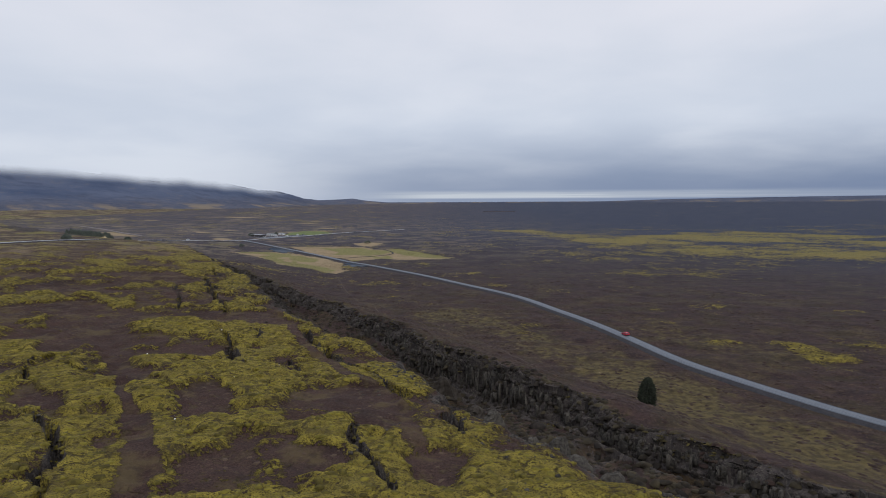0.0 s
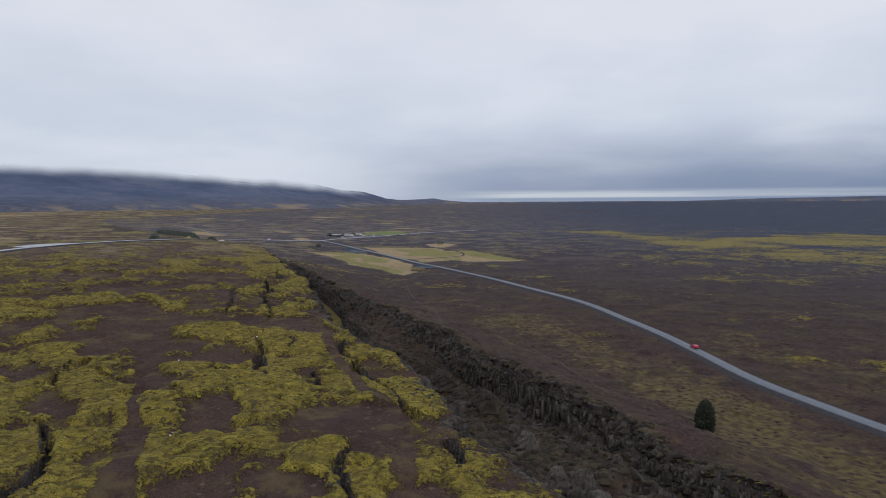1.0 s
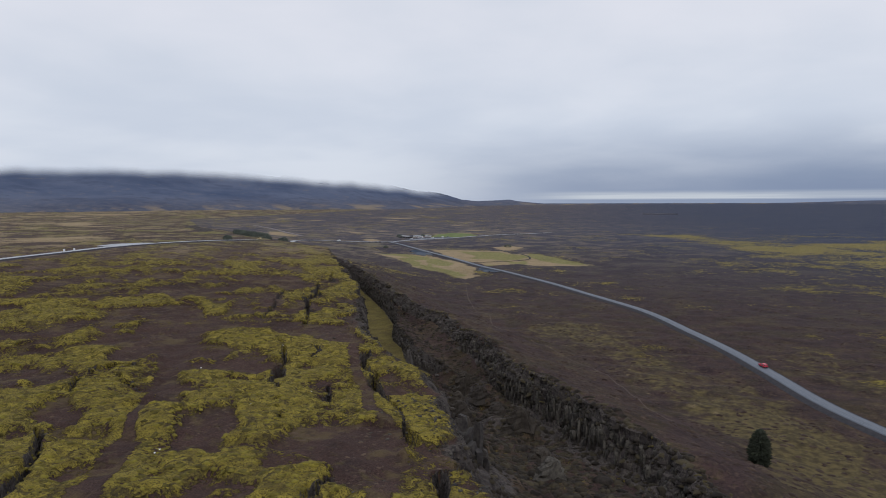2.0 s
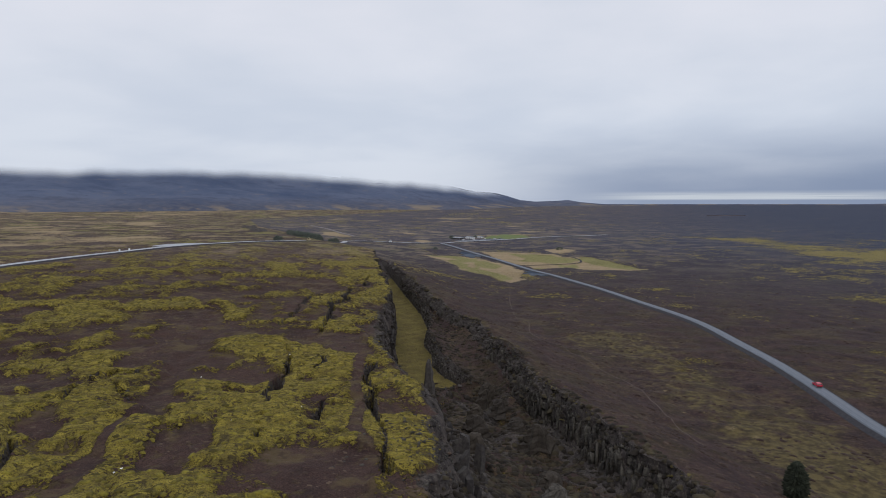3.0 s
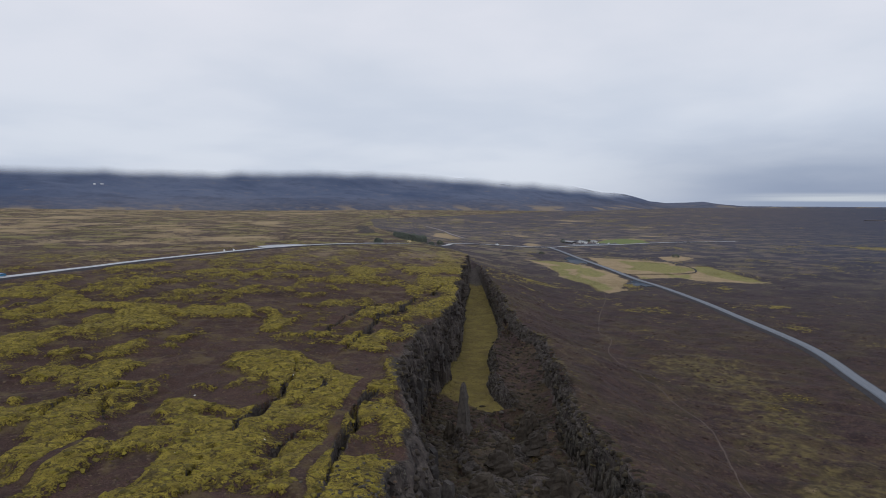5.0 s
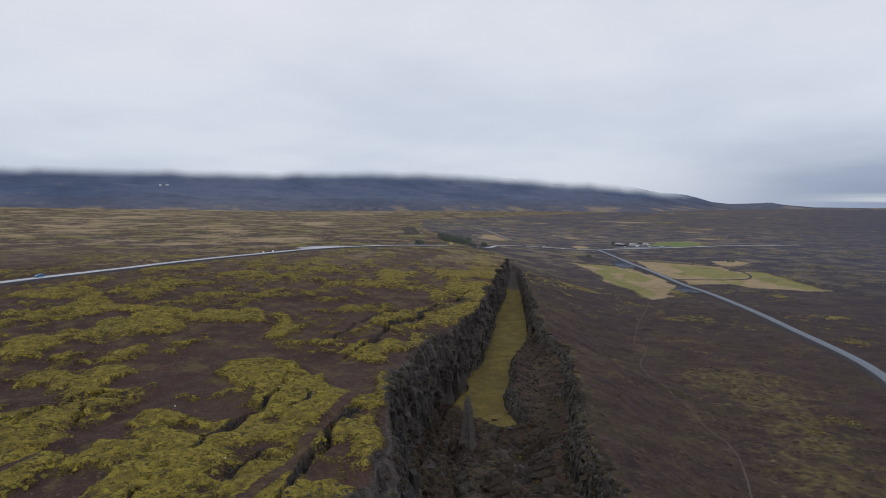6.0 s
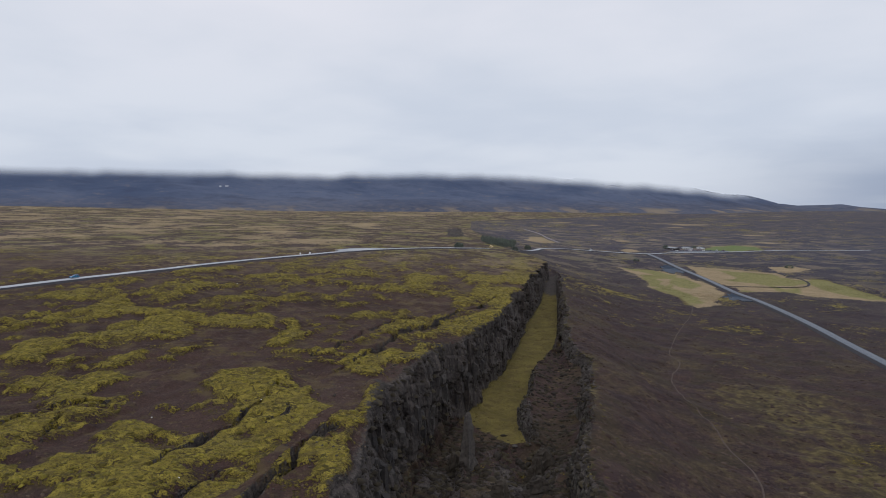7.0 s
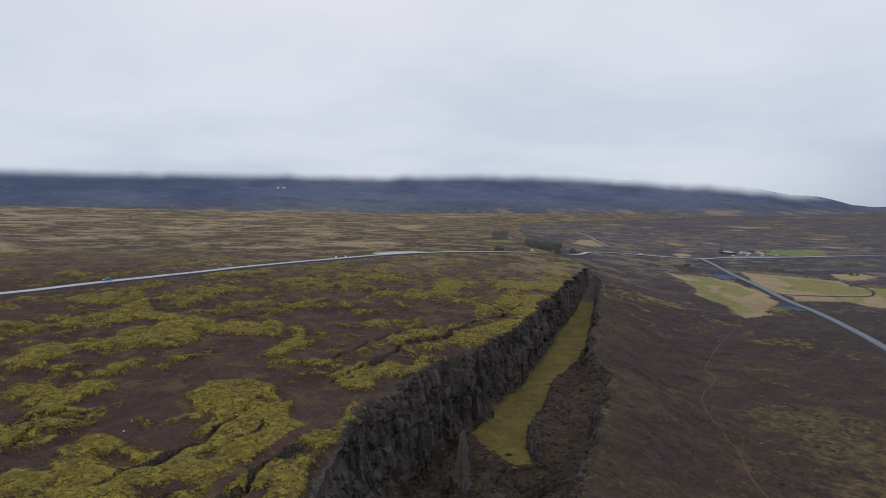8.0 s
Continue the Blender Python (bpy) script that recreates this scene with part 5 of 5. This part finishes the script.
for sx, sy in spots[1:]:
    c = copy_thing(fir, pose(sx, sy, surface_z(sx, sy) - 0.2, 0, 0, fr_rng.uniform(0, 360)))
    k = fr_rng.uniform(0.55, 1.05)
    c.scale = (k, k, k)


def bush(at, wide, tall, seed):
    r = random.Random(seed)
    root = new("bush")
    root.location = (*at, surface_z(*at) - 0.1)
    tagged(root, "dark low willow bush on open ground", "bush")
    part("trunk", tube(0.08, tall * 0.6, (0, 0, tall * 0.3), n=6, r2=0.03), BARK, root)
    verts, faces = [], []
    for k in range(240):
        a, h = r.random() * 6.283, r.random()
        q = wide * 0.5 * math.sqrt(max(0.0, 1 - (h * 0.95) ** 2)) * r.uniform(0.5, 1.1)
        c = Vector((q * math.cos(a), q * math.sin(a), tall * h))
        d = [Vector((r.uniform(-1, 1), r.uniform(-1, 1), r.uniform(-1, 1))) * 0.16 * tall for _ in range(4)]
        i = len(verts)
        verts += [tuple(c + e) for e in d]
        faces += [(i, i + 1, i + 2), (i, i + 2, i + 3), (i, i + 3, i + 1), (i + 1, i + 3, i + 2)]
    mesh_object("crown", verts, faces, NEEDLES, root, flat=True)
    return root


for k, (at, wd, tl) in enumerate((((-240, 752), 7, 3), ((-94, 792), 9, 3.5), ((-317, 530), 7, 5), ((-318, 536), 6, 4), ((-345, 690), 8, 5), ((-300, 600), 7, 4), ((-290, 965), 10, 4), ((-300, 985), 9, 4), ((-268, 1012), 7, 3.5))):
    bush(at, wd, tl, 40 + k)


# ---- vehicles ----
def car(name, paint, label, at, heading, van=False):
    """A hatchback or a van, nose along +y."""
    root = new(name)
    tagged(root, label, "van" if van else "car")
    long, wide = (5.2, 1.95) if van else (4.15, 1.76)
    # side outline: y, z
    line = [(-0.5, 0.32), (-0.5, 0.72), (-0.485, 0.98), (-0.34, 1.02), (0.18, 0.98), (0.44, 0.84), (0.5, 0.66), (0.5, 0.32)]
    roof = [(-0.47, 0.97), (-0.40, 1.42), (-0.30, 1.50), (-0.02, 1.48), (0.09, 1.38), (0.25, 0.96)]
    if van:
        line = [(-0.5, 0.36), (-0.5, 0.8), (-0.49, 1.15), (-0.34, 1.15), (0.25, 1.12), (0.46, 1.0), (0.5, 0.76), (0.5, 0.36)]
        roof = [(-0.49, 1.12), (-0.47, 1.95), (-0.40, 2.05), (0.12, 2.03), (0.22, 1.9), (0.36, 1.1)]

    def loft(profile, w0, w1):
        bm = bmesh.new()
        zs = [p[1] for p in profile]
        sides = []
        for s in (-1, 1):
            ring = []
            for yy, zz in profile:
                f = (zz - min(zs)) / (max(zs) - min(zs))
                ring.append(bm.verts.new((s * 0.5 * (w0 + (w1 - w0) * f), yy * long, zz)))
            sides.append(ring)
        a, b = sides
        n = len(a)
        for k in range(n):
            bm.faces.new((a[k], a[(k + 1) % n], b[(k + 1) % n], b[k]))
        bm.faces.new(a)
        bm.faces.new(b[::-1])
        bmesh.ops.bevel(bm, geom=bm.edges[:], offset=0.05, segments=2, affect="EDGES")
        return bm

    part("body", loft(line, wide * 0.98, wide), paint, root)
    part("cabin", loft(roof, wide * 0.96, wide * 0.76), paint, root)
    y1, z1, y2, z2 = roof[-1][0] * long, roof[-1][1], roof[-2][0] * long, roof[-2][1]

    def pane(nm, pts):
        bm = bmesh.new()
        c = sum((Vector(p) for p in pts), Vector()) / len(pts)
        out = Vector((c.x, c.y * 0.15, 0.4 if nm != "side_window" else 0)).normalized() * 0.02
        if nm in ("windscreen", "rear_window"):
            out = Vector((0, math.copysign(0.02, c.y - roof[2][0] * long * 0.2), 0.012))
        f1 = [bm.verts.new(Vector(p) + out) for p in pts]
        f0 = [bm.verts.new(Vector(p) - out) for p in pts]
        bm.faces.new(f1)
        bm.faces.new(f0[::-1])
        for k in range(len(pts)):
            j = (k + 1) % len(pts)
            bm.faces.new((f1[k], f0[k], f0[j], f1[j]))
        part(nm, bm, GLASS, root)

    hw, tw = wide * 0.40, wide * 0.34
    pane("windscreen", [(-hw, y1 - 0.05, z1 + 0.06), (hw, y1 - 0.05, z1 + 0.06), (tw, y2 + 0.03, z2 - 0.05), (-tw, y2 + 0.03, z2 - 0.05)])
    ya, za, yb, zb = roof[0][0] * long, roof[0][1], roof[1][0] * long, roof[1][1]
    pane("rear_window", [(-hw, ya + 0.02, za + 0.12), (hw, ya + 0.02, za + 0.12), (tw, yb, zb - 0.06), (-tw, yb, zb - 0.06)])
    zt = roof[3][1] - 0.12
    for s in (-1, 1):
        lo, hi = s * (wide * 0.47), s * (wide * 0.40)
        for f0, f1 in ((-0.40, -0.14), (-0.12, 0.08)):
            pane("side_window", [(lo, f0 * long, z1 + 0.10), (lo, (f1 + 0.06) * long if f1 > 0 else f1 * long, z1 + 0.10), (hi, f1 * long - 0.1, zt), (hi, f0 * long + 0.12, zt)])
        for f in (-0.31, 0.31):
            wheel = part("wheel", tube(0.32, 0.2, (s * (wide * 0.5 - 0.08), f * long, 0.32), "X", 18), TYRE, root)
            part("rim", tube(0.19, 0.22, (s * (wide * 0.5 - 0.075), f * long, 0.32), "X", 12), STEEL, wheel)
        part("headlight", box((0.34, 0.08, 0.14), (s * wide * 0.36, 0.493 * long, 0.72), 0.02), LAMP, root)
        part("tail_light", box((0.2, 0.08, 0.24), (s * wide * 0.40, -0.495 * long, 0.85), 0.02), TAIL, root)
        part("mirror", box((0.18, 0.1, 0.12), (s * (wide * 0.5 + 0.06), 0.17 * long, 1.0), 0.03), paint, root)
    part("bumper", box((wide * 0.92, 0.14, 0.2), (0, 0.495 * long, 0.42), 0.04), TYRE, root)
    part("bumper", box((wide * 0.92, 0.14, 0.2), (0, -0.495 * long, 0.42), 0.04), TYRE, root)
    root.matrix_world = pose(*at, 0, 0, heading)
    return root


def road_top(x, y):
    return ground_z(x, y) + 0.6


car("red_car", RED, "small red hatchback driving on the grey road", (79.6, 268.5, road_top(79.6, 268.5)), 13)
car("blue_car", BLUE, "blue car on the pale plateau road", (-262.5, 184, road_top(-262.5, 184)), 195)
car("white_van", WHITE, "white camper van on the far road", (-331, 817, road_top(-331, 817)), 60, True)
car("cream_van", YELLOW, "cream van on the road where it leaves the plateau", (-301, 561, road_top(-301, 561)), 10, True)
for paint, word, first in ((WHITE, "white", 0), (GREY, "grey", 1)):
    for k in range(first, 8, 2):
        px, py = -262 + 6.3 * k, 929 + 7.5 * k
        if k == first:
            parked = car("parked_car", paint, word + " car parked by the visitor building", (px, py, ground_z(px, py) + 0.35), 60)
            tagged(parked, group="parked cars")
        else:
            copy_thing(parked, pose(px, py, ground_z(px, py) + 0.35, 0, 0, 57 + 6 * (k % 3)))


# ---- signs ----
def road_sign(at):
    root = new("road_sign")
    root.location = at
    tagged(root, "white board on a grey post beside the plateau road", "sign", "roadside boards")
    part("post", tube(0.06, 1.6, (0, 0, 0.7), n=8), STEEL, root)
    part("board", box((1.1, 0.06, 1.3), (0, -0.08, 1.45), 0.02), WHITE, root)
    return root


for at in ((-328.5, 360), (-329, 369)):
    s = road_sign((*at, surface_z(*at)))
    s.rotation_euler = (0, 0, radians(50))


# ---- visitor buildings ----
def house(at, turn, size, wall, roof_mat, label, name="visitor_building"):
    lx, ly, h = size
    root = new(name)
    root.location, root.rotation_euler = (*at, ground_z(*at) - 0.2), (0, 0, radians(turn))
    tagged(root, label, "building")
    part("wall", box((lx, ly, h), (0, 0, h / 2)), wall, root)
    bm = bmesh.new()
    e, top = 0.5, ly * 0.14
    pts = [(-lx / 2 - e, -ly / 2 - e, h - 0.1), (lx / 2 + e, -ly / 2 - e, h - 0.1), (lx / 2 + e, ly / 2 + e, h - 0.1), (-lx / 2 - e, ly / 2 + e, h - 0.1), (-lx / 2 - e, 0, h + top), (lx / 2 + e, 0, h + top)]
    v = [bm.verts.new(p) for p in pts]
    for f in ((0, 1, 5, 4), (2, 3, 4, 5), (1, 2, 5), (3, 0, 4), (3, 2, 1, 0)):
        bm.faces.new([v[k] for k in f])
    part("roof", bm, roof_mat, root)
    count = max(2, int(lx / 3.2))
    for k in range(count):
        xx = -lx / 2 + lx * (k + 0.5) / count
        for s in (-1, 1):
            if k == count // 2 and s < 0:
                part("door", box((1.1, 0.12, 2.1), (xx, s * ly / 2, 1.1), 0.02), DARKWALL, root)
            else:
                win = part("window", box((1.5, 0.1, 1.2), (xx, s * ly / 2, h * 0.55), 0.02), WHITE, root)
                part("pane", box((1.3, 0.12, 1.0), (xx, s * (ly / 2 + 0.02), h * 0.55), 0.01), GLASS, win)
    return root


house((-282, 962), -30, (24, 8, 2.6), DARKWALL, ROOF, "low dark-boarded visitor building with grey roof")
house((-267, 982), -30, (15, 7, 2.4), WHITE, ROOF, "white visitor building with grey metal roof")
# two far farmhouses on the foot of the mountain
slope = np.zeros(len(mountain.data.vertices) * 3)
mountain.data.vertices.foreach_get("co", slope)
slope = slope.reshape(-1, 3)
for hx, hy, dims, word in ((-2410, 1460, (8, 7, 5), "tall"), (-2397, 1482, (13, 7, 4), "long")):
    far_house = house((hx, hy), 60, dims, WHITE, WHITE, "%s white farmhouse far off on the mountainside" % word, "farmhouse")
    near = np.argsort(np.hypot(slope[:, 0] - hx, slope[:, 1] - hy))[:4]
    far_house.location.z = float(slope[near, 2].mean()) - 1.0
house((-256, 1003), -32, (9, 6, 2.2), WHITE, ROOF, "small white annex beside the visitor building")
carpark = [(-272, 920), (-250, 906), (-205, 968), (-214, 985), (-236, 972)]
cp = mesh_object("car_park", [(x, y, ground_z(x, y) + h) for h in (0.35, -0.6) for x, y in carpark], [(0, 1, 2, 3, 4), *[(k, (k + 1) % 5, 5 + (k + 1) % 5, 5 + k) for k in range(5)]], ASPHALT)
tagged(cp, "grey asphalt car park at the visitor building", "car park", kind="structure")

# ---- water ----
def pond(name, pts, label):
    n = len(pts)
    ob = mesh_object(name, [(x, y, ground_z(x, y) + h) for h in (0.25, -0.5) for x, y in pts], [tuple(range(n)), *[(k, (k + 1) % n, n + (k + 1) % n, n + k) for k in range(n)]], WATER)
    return tagged(ob, label, "pond", kind="structure")


def oval(cx, cy, a, b, turn, seed):
    r = random.Random(seed)
    out = []
    for k in range(64):
        t = 2 * math.pi * k / 64
        q = 1 + 0.2 * math.sin(3 * t + seed) + 0.14 * math.sin(7 * t + 2 * seed) + r.uniform(-0.13, 0.13)
        u, v = a * q * math.cos(t), b * q * math.sin(t)
        c, s = math.cos(radians(turn)), math.sin(radians(turn))
        out.append((cx + c * u - s * v, cy + s * u + c * v))
    return out


pond("pond_1", oval(-179, 702, 30, 11, 122, 1), "dark blue-grey pond beside the road")
pond("pond_2", oval(-80, 574, 17, 8, 118, 2), "small dark pool at the edge of the field")
# pale plate lifted clear of the plain, placed along its line of sight
flat = oval(213, 2392, 52, 16, 0, 3)
pale_flat = mesh_object("pale_flat", [(x, y, surface_z(213, 2392) + h) for h in (2.0, -6.0) for x, y in flat], [tuple(range(64)), *[(k, (k + 1) % 64, 64 + (k + 1) % 64, 64 + k) for k in range(64)]], GRAVEL)
tagged(pale_flat, "pale flat patch far out on the dark plain", "gravel", kind="structure")
creek = ribbon("creek", [(-104, 629), (-82, 641), (-62, 654), (-53, 667), (-56, 688), (-68, 709), (-81, 721), (-97, 746)], [(-1.1, 0.02), (-0.6, 0.22), (0.6, 0.22), (1.1, 0.02)], SHOULDER, 4)
tagged(creek, "dark narrow ditch winding through the grass field", "ditch", kind="structure")
